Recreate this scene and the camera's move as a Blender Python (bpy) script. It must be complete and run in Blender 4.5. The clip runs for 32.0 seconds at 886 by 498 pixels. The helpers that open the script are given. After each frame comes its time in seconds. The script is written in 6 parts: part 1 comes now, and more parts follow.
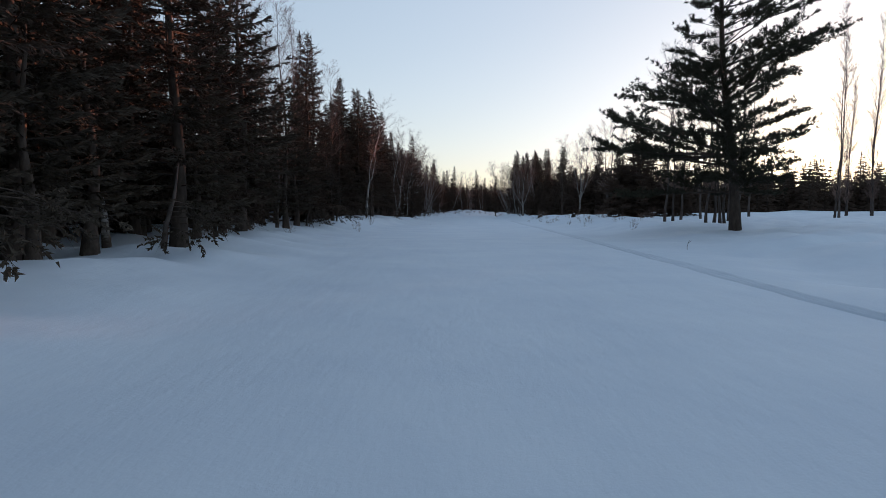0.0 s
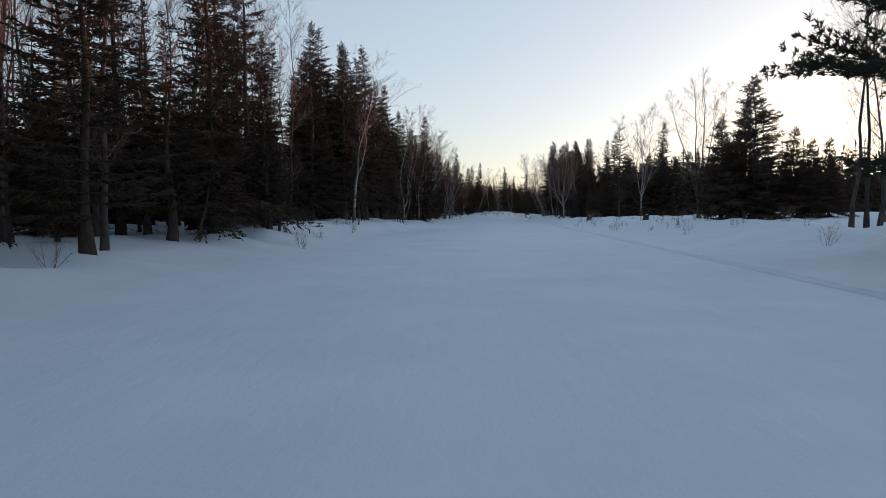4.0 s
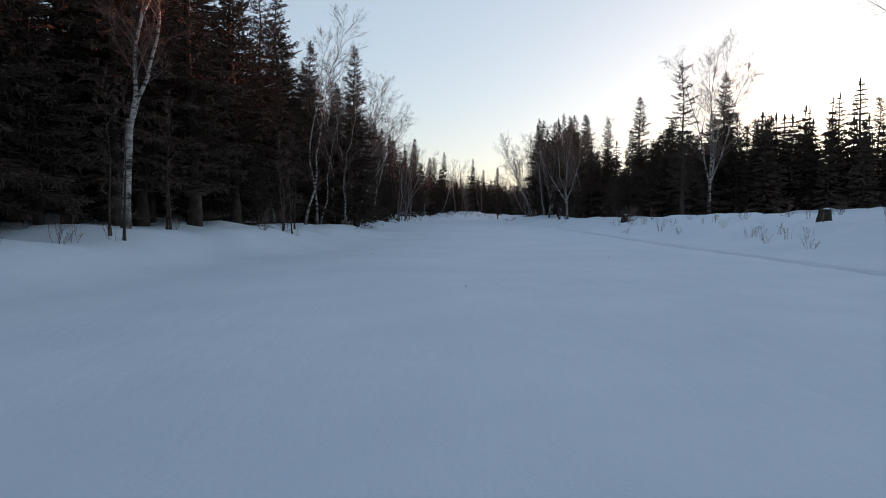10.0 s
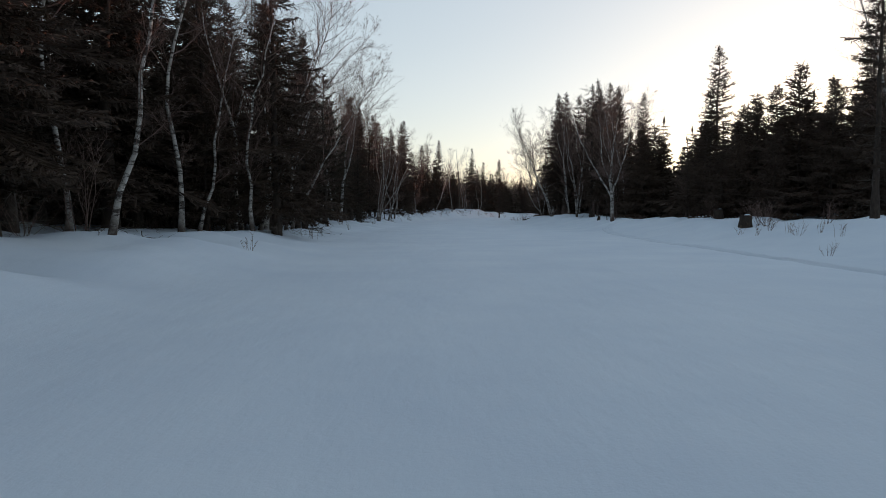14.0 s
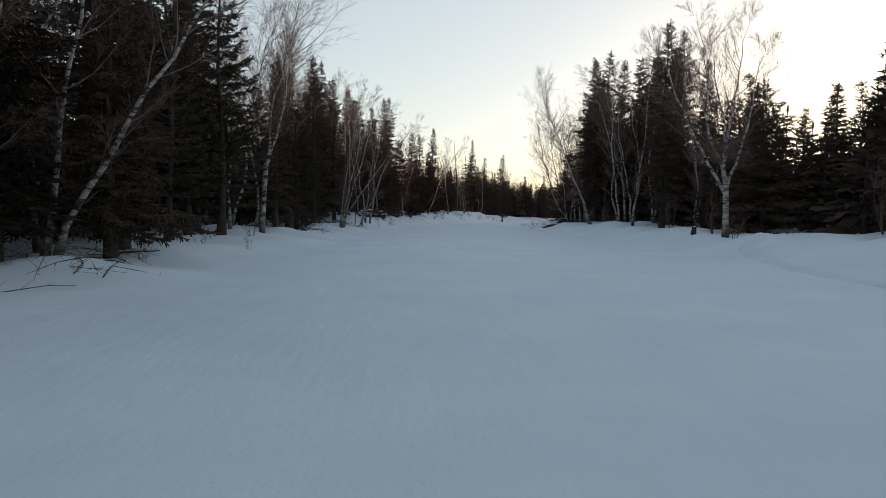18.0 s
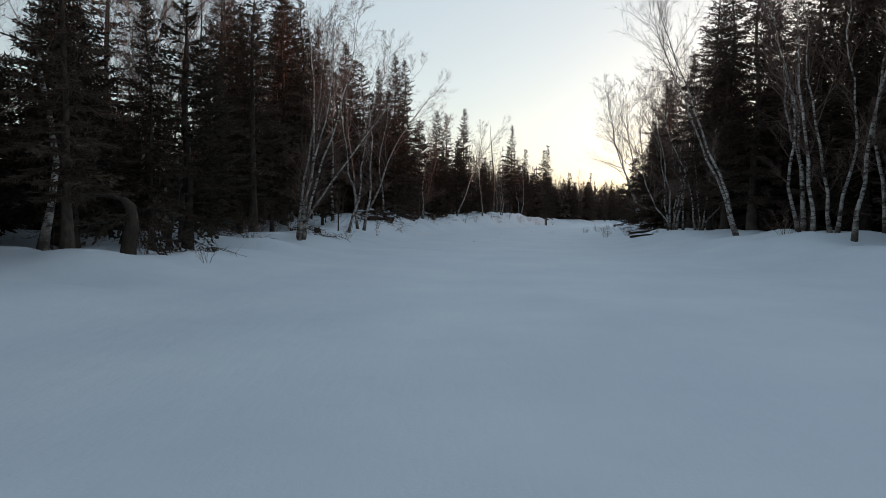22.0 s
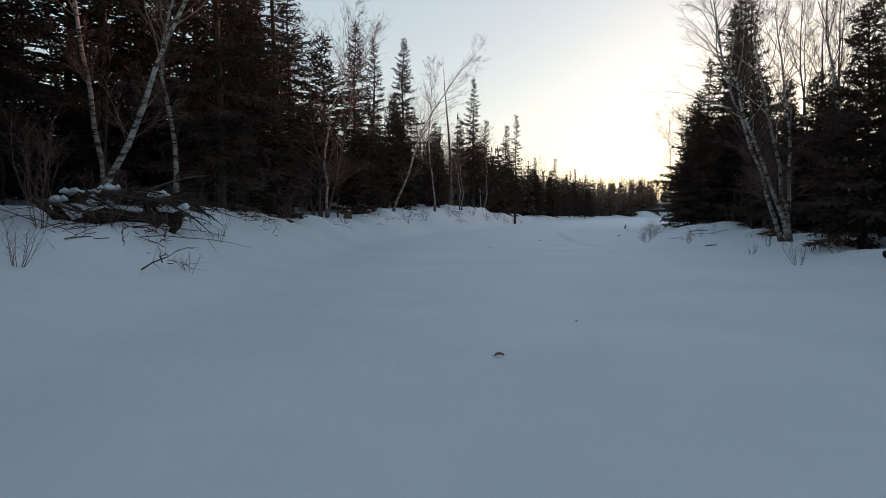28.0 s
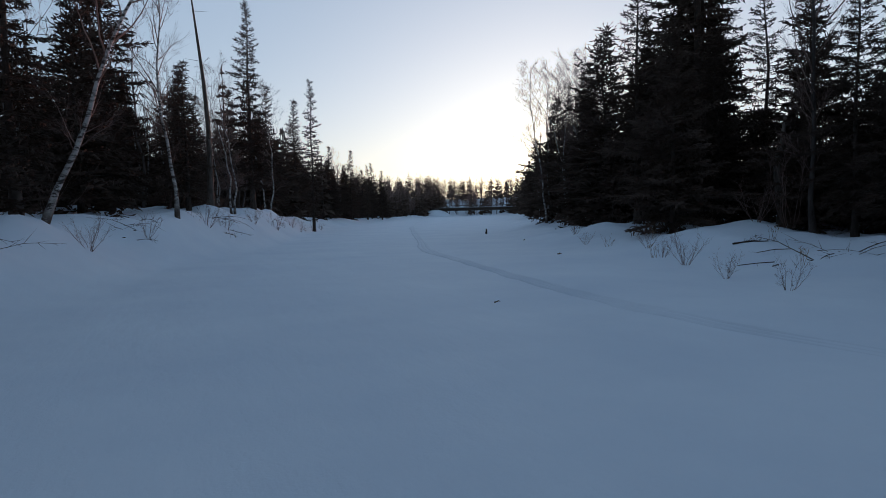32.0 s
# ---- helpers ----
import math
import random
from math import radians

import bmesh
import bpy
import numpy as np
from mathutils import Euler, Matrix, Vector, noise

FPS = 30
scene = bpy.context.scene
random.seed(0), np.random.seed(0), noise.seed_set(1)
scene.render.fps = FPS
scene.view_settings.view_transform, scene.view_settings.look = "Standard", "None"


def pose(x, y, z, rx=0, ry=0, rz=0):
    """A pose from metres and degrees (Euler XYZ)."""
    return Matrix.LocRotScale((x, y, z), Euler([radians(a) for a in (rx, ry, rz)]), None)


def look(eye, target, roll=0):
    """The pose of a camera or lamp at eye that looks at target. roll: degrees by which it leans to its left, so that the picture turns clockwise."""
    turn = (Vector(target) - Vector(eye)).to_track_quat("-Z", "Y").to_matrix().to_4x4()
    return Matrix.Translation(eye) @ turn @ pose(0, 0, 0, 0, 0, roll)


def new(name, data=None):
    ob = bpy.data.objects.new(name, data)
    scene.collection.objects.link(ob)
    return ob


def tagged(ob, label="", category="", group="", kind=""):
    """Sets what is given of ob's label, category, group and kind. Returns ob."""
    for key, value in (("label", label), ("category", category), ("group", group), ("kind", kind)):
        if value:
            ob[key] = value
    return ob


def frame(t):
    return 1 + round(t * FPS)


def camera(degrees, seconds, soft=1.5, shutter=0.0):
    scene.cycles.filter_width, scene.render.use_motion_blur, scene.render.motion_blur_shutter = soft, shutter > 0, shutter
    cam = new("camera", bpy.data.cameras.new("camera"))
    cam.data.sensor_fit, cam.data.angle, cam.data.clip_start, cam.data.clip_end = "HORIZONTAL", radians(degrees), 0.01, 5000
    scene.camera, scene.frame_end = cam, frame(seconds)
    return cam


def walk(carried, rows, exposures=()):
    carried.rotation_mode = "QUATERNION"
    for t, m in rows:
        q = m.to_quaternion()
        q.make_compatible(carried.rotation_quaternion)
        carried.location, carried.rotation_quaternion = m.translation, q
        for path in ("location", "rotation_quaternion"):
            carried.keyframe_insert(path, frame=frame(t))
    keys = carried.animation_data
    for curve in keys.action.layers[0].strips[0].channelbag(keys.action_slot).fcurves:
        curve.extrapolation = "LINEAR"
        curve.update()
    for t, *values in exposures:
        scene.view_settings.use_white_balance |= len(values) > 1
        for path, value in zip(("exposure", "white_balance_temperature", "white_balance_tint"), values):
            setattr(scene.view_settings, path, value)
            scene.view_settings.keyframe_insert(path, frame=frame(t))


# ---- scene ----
cam = camera(72.0, 32.0, 0.85)
# seconds, x, y, z, pitch, roll, yaw
PATH_ROWS = [
    (0.0, -0.05, 0.00, 1.614, -3.52, -0.06, 0.01),
    (0.5, 0.11, 2.72, 1.604, -3.48, -0.06, 1.50),
    (1.0, 0.23, 5.42, 1.595, -3.46, 0.01, 1.68),
    (1.5, 0.36, 8.13, 1.586, -3.38, 0.12, 2.32),
    (2.0, 0.43, 10.78, 1.577, -3.33, 0.20, 3.02),
    (2.5, 0.49, 13.46, 1.568, -3.30, 0.26, 2.98),
    (3.0, 0.53, 16.13, 1.558, -3.33, 0.23, 2.94),
    (3.5, 0.53, 18.77, 1.549, -3.30, 0.26, 2.88),
    (4.0, 0.57, 21.40, 1.540, -3.31, 0.26, 2.51),
    (4.5, 0.58, 23.95, 1.531, -3.34, 0.32, 1.53),
    (6.5, 0.64, 34.31, 1.459, -3.26, 0.46, 1.45),
    (7.0, 0.62, 36.99, 1.438, -3.23, 0.48, 1.32),
    (7.5, 0.58, 39.63, 1.417, -3.20, 0.48, 1.26),
    (8.0, 0.55, 42.23, 1.396, -3.23, 0.39, 1.23),
    (8.5, 0.53, 44.86, 1.375, -3.21, 0.46, -0.07),
    (9.0, 0.48, 47.45, 1.354, -3.21, 0.60, -1.07),
    (9.5, 0.44, 50.06, 1.333, -3.20, 0.64, -1.08),
    (10.0, 0.50, 52.63, 1.312, -3.18, 0.67, -1.04),
    (10.5, 0.57, 55.20, 1.316, -3.20, 0.66, -1.09),
    (11.0, 0.63, 57.78, 1.321, -3.18, 0.70, -1.15),
    (11.5, 0.67, 60.38, 1.325, -3.19, 0.64, -1.22),
    (12.0, 0.74, 62.98, 1.329, -3.22, 0.59, -1.25),
    (12.5, 0.78, 65.59, 1.333, -3.25, 0.54, -1.32),
    (13.0, 0.82, 68.14, 1.337, -3.29, 0.48, -1.40),
    (13.5, 0.88, 70.63, 1.342, -3.33, 0.45, -1.46),
    (14.0, 0.92, 73.12, 1.346, -3.39, 0.38, -1.55),
    (14.5, 0.95, 75.56, 1.364, -3.40, 0.33, -1.61),
    (16.5, 1.41, 86.00, 1.436, -3.33, -0.40, -1.83),
    (17.0, 1.51, 88.76, 1.454, -3.26, -0.43, -1.88),
    (17.5, 1.62, 91.44, 1.472, -3.22, -0.49, -1.92),
    (18.0, 1.72, 94.09, 1.490, -3.20, -0.53, -1.97),
    (18.5, 1.84, 96.76, 1.498, -3.17, -0.54, -2.03),
    (19.0, 1.93, 99.43, 1.506, -3.17, -0.63, -0.87),
    (19.5, 2.00, 102.05, 1.514, -3.21, -0.80, 1.26),
    (20.0, 2.09, 104.69, 1.522, -3.20, -0.83, 1.24),
    (20.5, 2.17, 107.30, 1.531, -3.20, -0.85, 1.19),
    (21.0, 2.18, 109.92, 1.539, -3.14, -0.78, 1.12),
    (21.5, 2.19, 112.51, 1.547, -3.13, -0.71, 1.06),
    (22.0, 2.21, 114.92, 1.555, -3.10, -0.65, 0.97),
    (22.5, 2.22, 117.50, 1.580, -3.04, -0.61, 0.36),
    (23.0, 2.23, 120.09, 1.604, -3.00, -0.59, 0.32),
    (23.5, 2.25, 122.67, 1.629, -2.99, -0.54, 0.29),
    (24.0, 2.30, 125.22, 1.654, -3.01, -0.58, 0.26),
    (24.5, 2.33, 127.77, 1.678, -3.06, -0.62, 0.23),
    (25.0, 2.32, 130.32, 1.703, -3.10, -0.64, 0.19),
    (25.5, 2.34, 132.84, 1.728, -3.10, -0.61, 0.16),
    (27.5, 2.47, 143.11, 1.518, -3.44, -0.77, -0.54),
    (28.0, 2.42, 146.40, 1.440, -3.36, -0.32, -4.96),
    (28.5, 2.39, 149.50, 1.362, -3.35, 0.07, -8.73),
    (29.0, 2.50, 152.46, 1.284, -3.33, 0.04, -9.49),
    (29.5, 2.53, 155.38, 1.324, -3.38, 0.46, -16.22),
    (30.0, 2.74, 158.30, 1.364, -3.53, 1.24, -25.39),
    (30.5, 3.15, 161.09, 1.404, -3.53, 1.50, -27.69),
    (31.0, 3.70, 163.91, 1.445, -3.44, 1.49, -27.25),
    (31.5, 4.42, 166.62, 1.485, -3.37, 1.34, -25.45),
    (32.0, 5.19, 169.24, 1.525, -3.37, 1.38, -25.40),
]
# seconds, stops, kelvin, tint: slow drift of brightness and white balance
EXPOSURES = [(0.0, 0.02, 5550.0, 10.0), (3.0, 0.0, 5400.0, 10.0), (3.6, 0.02, 5650.0, 9.0), (9.0, 0.03, 5950.0, 9.0), (10.2, 0.04, 5600.0, 9.0), (12.4, 0.04, 5450.0, 9.0), (13.2, 0.05, 5850.0, 8.0), (19.0, 0.22, 6250.0, 7.0),
             (25.0, 0.16, 6100.0, 7.0), (28.5, 0.02, 6050.0, 7.0), (29.6, -0.14, 5800.0, 7.0), (30.4, -0.36, 5300.0, 8.0), (32.0, -0.42, 5150.0, 8.0)]
walk(cam, [(t, pose(x, y, z, 90 + pitch, roll, yaw)) for t, x, y, z, pitch, roll, yaw in PATH_ROWS], EXPOSURES)

# ---- light: dusk, the sun just over the woods ahead and to the right ----
SUN_AZIMUTH, SUN_HEIGHT = 36.0, 2.3
world = bpy.data.worlds.new("dusk_sky")
scene.world = world
world.use_nodes = True
wn, wl = world.node_tree.nodes, world.node_tree.links
sky = wn.new("ShaderNodeTexSky")
sky.sky_type, sky.sun_disc = "NISHITA", False
sky.sun_elevation, sky.sun_rotation = radians(SUN_HEIGHT), radians(SUN_AZIMUTH)
sky.air_density, sky.dust_density, sky.ozone_density, sky.altitude = 1.0, 1.2, 1.5, 100
back = wn["Background"]
back.inputs["Strength"].default_value = 0.52
soften = wn.new("ShaderNodeGamma")
soften.inputs["Gamma"].default_value = 0.51
pale = wn.new("ShaderNodeHueSaturation")
pale.inputs["Saturation"].default_value = 0.74
wl.new(sky.outputs["Color"], soften.inputs["Color"])
wl.new(soften.outputs["Color"], pale.inputs["Color"])
wl.new(pale.outputs["Color"], back.inputs["Color"])
sun_data = bpy.data.lights.new("sun", "SUN")
sun_data.energy, sun_data.angle, sun_data.color = 9.0, radians(0.6), (1.0, 0.32, 0.15)
sun = new("sun", sun_data)
a, e = radians(SUN_AZIMUTH), radians(SUN_HEIGHT)
sun.matrix_world = look((60, 120, 60), (60 - math.sin(a) * math.cos(e), 120 - math.cos(a) * math.cos(e), 60 - math.sin(e)))


# ---- materials ----
def material(name, rough=0.8, spec=0.3):
    m = bpy.data.materials.new(name)
    m.use_nodes = True
    b = m.node_tree.nodes["Principled BSDF"]
    b.inputs["Roughness"].default_value = rough
    b.inputs["Specular IOR Level"].default_value = spec
    return m, m.node_tree.nodes, m.node_tree.links, b


def ramp(nodes, stops):
    r = nodes.new("ShaderNodeValToRGB")
    while len(r.color_ramp.elements) < len(stops):
        r.color_ramp.elements.new(0.5)
    for el, (p, c) in zip(r.color_ramp.elements, stops):
        el.position, el.color = p, (*c, 1)
    return r


def noise_tex(nodes, links, coord, scale, detail=4, rough=0.6, stretch=None):
    n = nodes.new("ShaderNodeTexNoise")
    n.inputs["Scale"].default_value, n.inputs["Detail"].default_value, n.inputs["Roughness"].default_value = scale, detail, rough
    if stretch:
        mp = nodes.new("ShaderNodeMapping")
        mp.inputs["Scale"].default_value = stretch
        links.new(coord, mp.inputs["Vector"])
        coord = mp.outputs["Vector"]
    links.new(coord, n.inputs["Vector"])
    return n


def bump(nodes, links, b, height, strength, distance, under=None):
    k = nodes.new("ShaderNodeBump")
    k.inputs["Strength"].default_value, k.inputs["Distance"].default_value = strength, distance
    links.new(height, k.inputs["Height"])
    if under:
        links.new(under.outputs["Normal"], k.inputs["Normal"])
    links.new(k.outputs["Normal"], b.inputs["Normal"])
    return k


def make_snow(name, low, high, grain=1.0):
    m, n, l, b = material(name, 0.75, 0.1)
    co = n.new("ShaderNodeNewGeometry").outputs["Position"]
    big = noise_tex(n, l, co, 0.35, 5)
    r = ramp(n, [(0.3, low), (0.7, high)])
    l.new(big.outputs["Fac"], r.inputs["Fac"])
    l.new(r.outputs["Color"], b.inputs["Base Color"])
    wind = noise_tex(n, l, co, 1.3, 5, 0.55, (1.0, 0.35, 1.0))
    k = bump(n, l, b, wind.outputs["Fac"], 0.35, 0.09)
    fine = noise_tex(n, l, co, 26.0, 3, 0.7)
    k2 = bump(n, l, b, fine.outputs["Fac"], 0.3 * grain, 0.012, k)
    grit = noise_tex(n, l, co, 110.0, 2, 0.7)
    bump(n, l, b, grit.outputs["Fac"], 0.3 * grain, 0.004, k2)
    return m


SNOW = make_snow("snow", (0.63, 0.7, 0.785), (0.71, 0.775, 0.84))
TRACK_SNOW = make_snow("packed_snow", (0.6, 0.668, 0.75), (0.69, 0.752, 0.818), 1.8)


def make_bark(name, stops, scale, stretch, depth):
    m, n, l, b = material(name, 0.9, 0.15)
    co = n.new("ShaderNodeTexCoord").outputs["Object"]
    t = noise_tex(n, l, co, scale, 6, 0.65, stretch)
    r = ramp(n, stops)
    l.new(t.outputs["Fac"], r.inputs["Fac"])
    vary = n.new("ShaderNodeObjectInfo")
    mr = n.new("ShaderNodeMapRange")
    mr.inputs["To Min"].default_value, mr.inputs["To Max"].default_value = 0.75, 1.2
    l.new(vary.outputs["Random"], mr.inputs["Value"])
    hs = n.new("ShaderNodeHueSaturation")
    l.new(mr.outputs["Result"], hs.inputs["Value"])
    l.new(r.outputs["Color"], hs.inputs["Color"])
    l.new(hs.outputs["Color"], b.inputs["Base Color"])
    bump(n, l, b, t.outputs["Fac"], 0.6, depth)
    return m


SPRUCE_BARK = make_bark("spruce_bark", [(0.3, (0.03, 0.024, 0.02)), (0.7, (0.09, 0.07, 0.057))], 6.0, (1, 1, 0.4), 0.03)


def make_birch_bark():
    m, n, l, b = material("birch_bark", 0.8, 0.2)
    co = n.new("ShaderNodeTexCoord").outputs["Object"]
    sheet = noise_tex(n, l, co, 2.2, 4, 0.6)
    pale = ramp(n, [(0.3, (0.26, 0.235, 0.21)), (0.7, (0.48, 0.45, 0.415))])
    l.new(sheet.outputs["Fac"], pale.inputs["Fac"])
    scar = noise_tex(n, l, co, 3.2, 5, 0.72, (0.8, 0.8, 2.2))
    cut = ramp(n, [(0.42, (0.0, 0.0, 0.0)), (0.53, (1.0, 1.0, 1.0))])
    l.new(scar.outputs["Fac"], cut.inputs["Fac"])
    mix = n.new("ShaderNodeMix")
    mix.data_type = "RGBA"
    mix.inputs["A"].default_value = (0.045, 0.037, 0.032, 1)
    l.new(cut.outputs["Color"], mix.inputs["Factor"])
    l.new(pale.outputs["Color"], mix.inputs["B"])
    # rough dark bark grows up from the root
    sep = n.new("ShaderNodeSeparateXYZ")
    l.new(co, sep.inputs["Vector"])
    edge = n.new("ShaderNodeMath")
    edge.operation = "MULTIPLY_ADD"
    edge.inputs[1].default_value = 1.6
    l.new(sheet.outputs["Fac"], edge.inputs[0])
    l.new(sep.outputs["Z"], edge.inputs[2])
    foot = n.new("ShaderNodeMapRange")
    foot.inputs["From Min"].default_value, foot.inputs["From Max"].default_value = 0.9, 1.5
    l.new(edge.outputs["Value"], foot.inputs["Value"])
    mix2 = n.new("ShaderNodeMix")
    mix2.data_type = "RGBA"
    mix2.inputs["A"].default_value = (0.07, 0.054, 0.044, 1)
    l.new(foot.outputs["Result"], mix2.inputs["Factor"])
    l.new(mix.outputs["Result"], mix2.inputs["B"])
    l.new(mix2.outputs["Result"], b.inputs["Base Color"])
    bump(n, l, b, scar.outputs["Fac"], 0.6, 0.012)
    return m


BIRCH_BARK = make_birch_bark()
GREY_BARK = make_bark("grey_bark", [(0.3, (0.035, 0.029, 0.026)), (0.7, (0.11, 0.092, 0.082))], 5.0, (1, 1, 0.35), 0.02)
TWIG = make_bark("twig_bark", [(0.3, (0.11, 0.072, 0.06)), (0.7, (0.21, 0.148, 0.125))], 3.0, (1, 1, 1), 0.003)
PALE_TWIG = make_bark("pale_twig_bark", [(0.3, (0.13, 0.1, 0.085)), (0.7, (0.25, 0.2, 0.17))], 3.0, (1, 1, 1), 0.003)
DEAD_WOOD = make_bark("dead_wood", [(0.3, (0.045, 0.036, 0.03)), (0.7, (0.17, 0.145, 0.12))], 9.0, (1, 1, 0.2), 0.01)
ROTTEN_WOOD = make_bark("rotten_wood", [(0.3, (0.018, 0.013, 0.01)), (0.7, (0.075, 0.052, 0.038))], 8.0, (1, 1, 0.4), 0.03)
CUT_WOOD = make_bark("cut_wood", [(0.3, (0.3, 0.2, 0.12)), (0.7, (0.48, 0.34, 0.22))], 12.0, (1, 1, 1), 0.004)
WEED = make_bark("dry_weed", [(0.3, (0.16, 0.11, 0.07)), (0.7, (0.3, 0.22, 0.15))], 6.0, (1, 1, 1), 0.002)


def make_needles(name, dark, light):
    m, n, l, b = material(name, 0.9, 0.06)
    co = n.new("ShaderNodeTexCoord").outputs["Object"]
    t = noise_tex(n, l, co, 1.6, 5, 0.7)
    r = ramp(n, [(0.32, dark), (0.7, light)])
    l.new(t.outputs["Fac"], r.inputs["Fac"])
    vary = n.new("ShaderNodeObjectInfo")
    mr = n.new("ShaderNodeMapRange")
    mr.inputs["To Min"].default_value, mr.inputs["To Max"].default_value = 0.7, 1.25
    l.new(vary.outputs["Random"], mr.inputs["Value"])
    hs = n.new("ShaderNodeHueSaturation")
    l.new(mr.outputs["Result"], hs.inputs["Value"])
    l.new(r.outputs["Color"], hs.inputs["Color"])
    l.new(hs.outputs["Color"], b.inputs["Base Color"])
    return m


NEEDLES = make_needles("spruce_needles", (0.054, 0.039, 0.031), (0.094, 0.069, 0.053))
PINE_NEEDLES = make_needles("pine_needles", (0.03, 0.031, 0.022), (0.065, 0.062, 0.044))
CEDAR_LEAVES = make_needles("cedar_leaves", (0.045, 0.037, 0.029), (0.08, 0.065, 0.049))


# ---- mesh building ----
class Geo:
    def __init__(self):
        self.v, self.f, self.m = [], [], []

    def spindle(self, p, q, w, mat=0):
        """A three-sided needle from p to q, w wide at p."""
        d = q - p
        if d.length < 1e-5:
            return
        s = d.cross(Vector((0.31, 0.17, 0.93)))
        s = s.normalized() if s.length > 1e-6 else Vector((1, 0, 0))
        u = d.cross(s).normalized()
        i = len(self.v)
        h = w * 0.5
        self.v += [p + s * h, p - s * (h * 0.5) + u * (h * 0.87), p - s * (h * 0.5) - u * (h * 0.87), q]
        self.f += [(i, i + 1, i + 3), (i + 1, i + 2, i + 3), (i + 2, i, i + 3)]
        self.m += [mat] * 3

    def tube(self, pts, radii, n=6, mat=0, cap=False):
        base = len(self.v)
        for k, (p, r) in enumerate(zip(pts, radii)):
            d = pts[min(k + 1, len(pts) - 1)] - pts[max(k - 1, 0)]
            s = d.cross(Vector((0.11, 0.93, 0.07) if abs(d.normalized().y) < 0.9 else (1, 0, 0))).normalized()
            u = d.cross(s).normalized()
            for j in range(n):
                g = 2 * math.pi * j / n
                self.v.append(p + (s * math.cos(g) + u * math.sin(g)) * r)
        for k in range(len(pts) - 1):
            for j in range(n):
                a0, a1 = base + k * n + j, base + k * n + (j + 1) % n
                self.f.append((a0, a1, a1 + n, a0 + n))
                self.m.append(mat)
        if cap:
            self.f.append(tuple(base + (len(pts) - 1) * n + j for j in range(n)))
            self.m.append(mat)

    def box(self, c, s, mat=0, turn=0.0):
        i = len(self.v)
        ct, st = math.cos(turn), math.sin(turn)
        for dz in (-1, 1):
            for dx, dy in ((-1, -1), (1, -1), (1, 1), (-1, 1)):
                x, y = dx * s[0] / 2, dy * s[1] / 2
                self.v.append(Vector((c[0] + x * ct - y * st, c[1] + x * st + y * ct, c[2] + dz * s[2] / 2)))
        self.f += [tuple(i + k for k in q) for q in ((3, 2, 1, 0), (4, 5, 6, 7), (0, 1, 5, 4), (1, 2, 6, 5), (2, 3, 7, 6), (3, 0, 4, 7))]
        self.m += [mat] * 6

    def mesh(self, name, *mats, smooth=True):
        me = bpy.data.meshes.new(name)
        me.from_pydata([tuple(p) for p in self.v], [], self.f)
        for m in mats:
            me.materials.append(m)
        if len(mats) > 1:
            me.polygons.foreach_set("material_index", self.m)
        if smooth:
            me.polygons.foreach_set("use_smooth", [True] * len(me.polygons))
        me.update()
        return me


def V(x, y, z):
    return Vector((x, y, z))


def around(d, angle, rng):
    """A direction that leaves d by that angle, to a random side."""
    s = d.cross(V(rng.gauss(0, 1), rng.gauss(0, 1), rng.gauss(0, 1)))
    return (d.normalized() * math.cos(angle) + s.normalized() * math.sin(angle)).normalized()


# ---- lie of the land ----
LEFT_LINE = [(-40, -6), (10, -7.5), (20, -8), (36, -9.5), (42, -11.5), (50, -9.5), (60, -11), (71, -9.5), (82, -6.8), (97, -5.8), (102, -6.5), (113, -7.4), (125, -6.5),
             (137, -5.5), (150, -4.6), (156, -3.9), (161, -3.7), (172, -2.4), (180, 0), (190, 2.5), (197, 5.5), (205, 9), (213, 11.5), (230, 16), (245, 22), (280, 38), (320, 58), (385, 103), (440, 140)]
RIGHT_LINE = [(-40, 20), (35, 17), (50, 18), (77, 18), (100, 17.5), (122, 16.3), (141, 15.3), (155, 17), (172, 20.5), (184, 23), (195, 26), (206, 32), (235, 50), (290, 82), (350, 118), (385, 138), (440, 170)]
LEFT_RISE = [(-40, 0.6), (40, 0.55), (71, 0.9), (82, 0.7), (97, 0.45), (103, 0.12), (113, 0.5), (141, 0.45), (150, 0.75), (155, 0.95), (160, 1.25), (167, 1.45), (180, 1.15), (197, 1.85), (215, 1.95), (240, 1.3), (300, 0.8), (440, 0.8)]
RIGHT_RISE = [(-40, 0.7), (36, 0.5), (50, 0.85), (76, 0.95), (100, 1.0), (122, 0.55), (141, 0.75), (155, 0.85), (172, 0.25), (185, 0.65), (206, 0.55), (300, 0.7), (440, 0.7)]
TRAIL = [(7.0, -6), (6.9, 6), (7.0, 12), (7.6, 20), (8.0, 29), (8.7, 40), (9.2, 52), (9.8, 63), (10.3, 77), (11.0, 90), (12.0, 106), (13.4, 115), (15.6, 118.6), (19.0, 120), (24, 121)]
TRAIL_FAR = [(12.7, 169.5), (12.0, 173.2), (12.0, 176.4), (12.8, 181), (14.1, 186.5), (15.7, 193), (18.2, 199.3), (22, 209), (32, 234), (43, 259), (62, 300)]


def line_at(line, y):
    return np.interp(y, [p[0] for p in line], [p[1] for p in line])


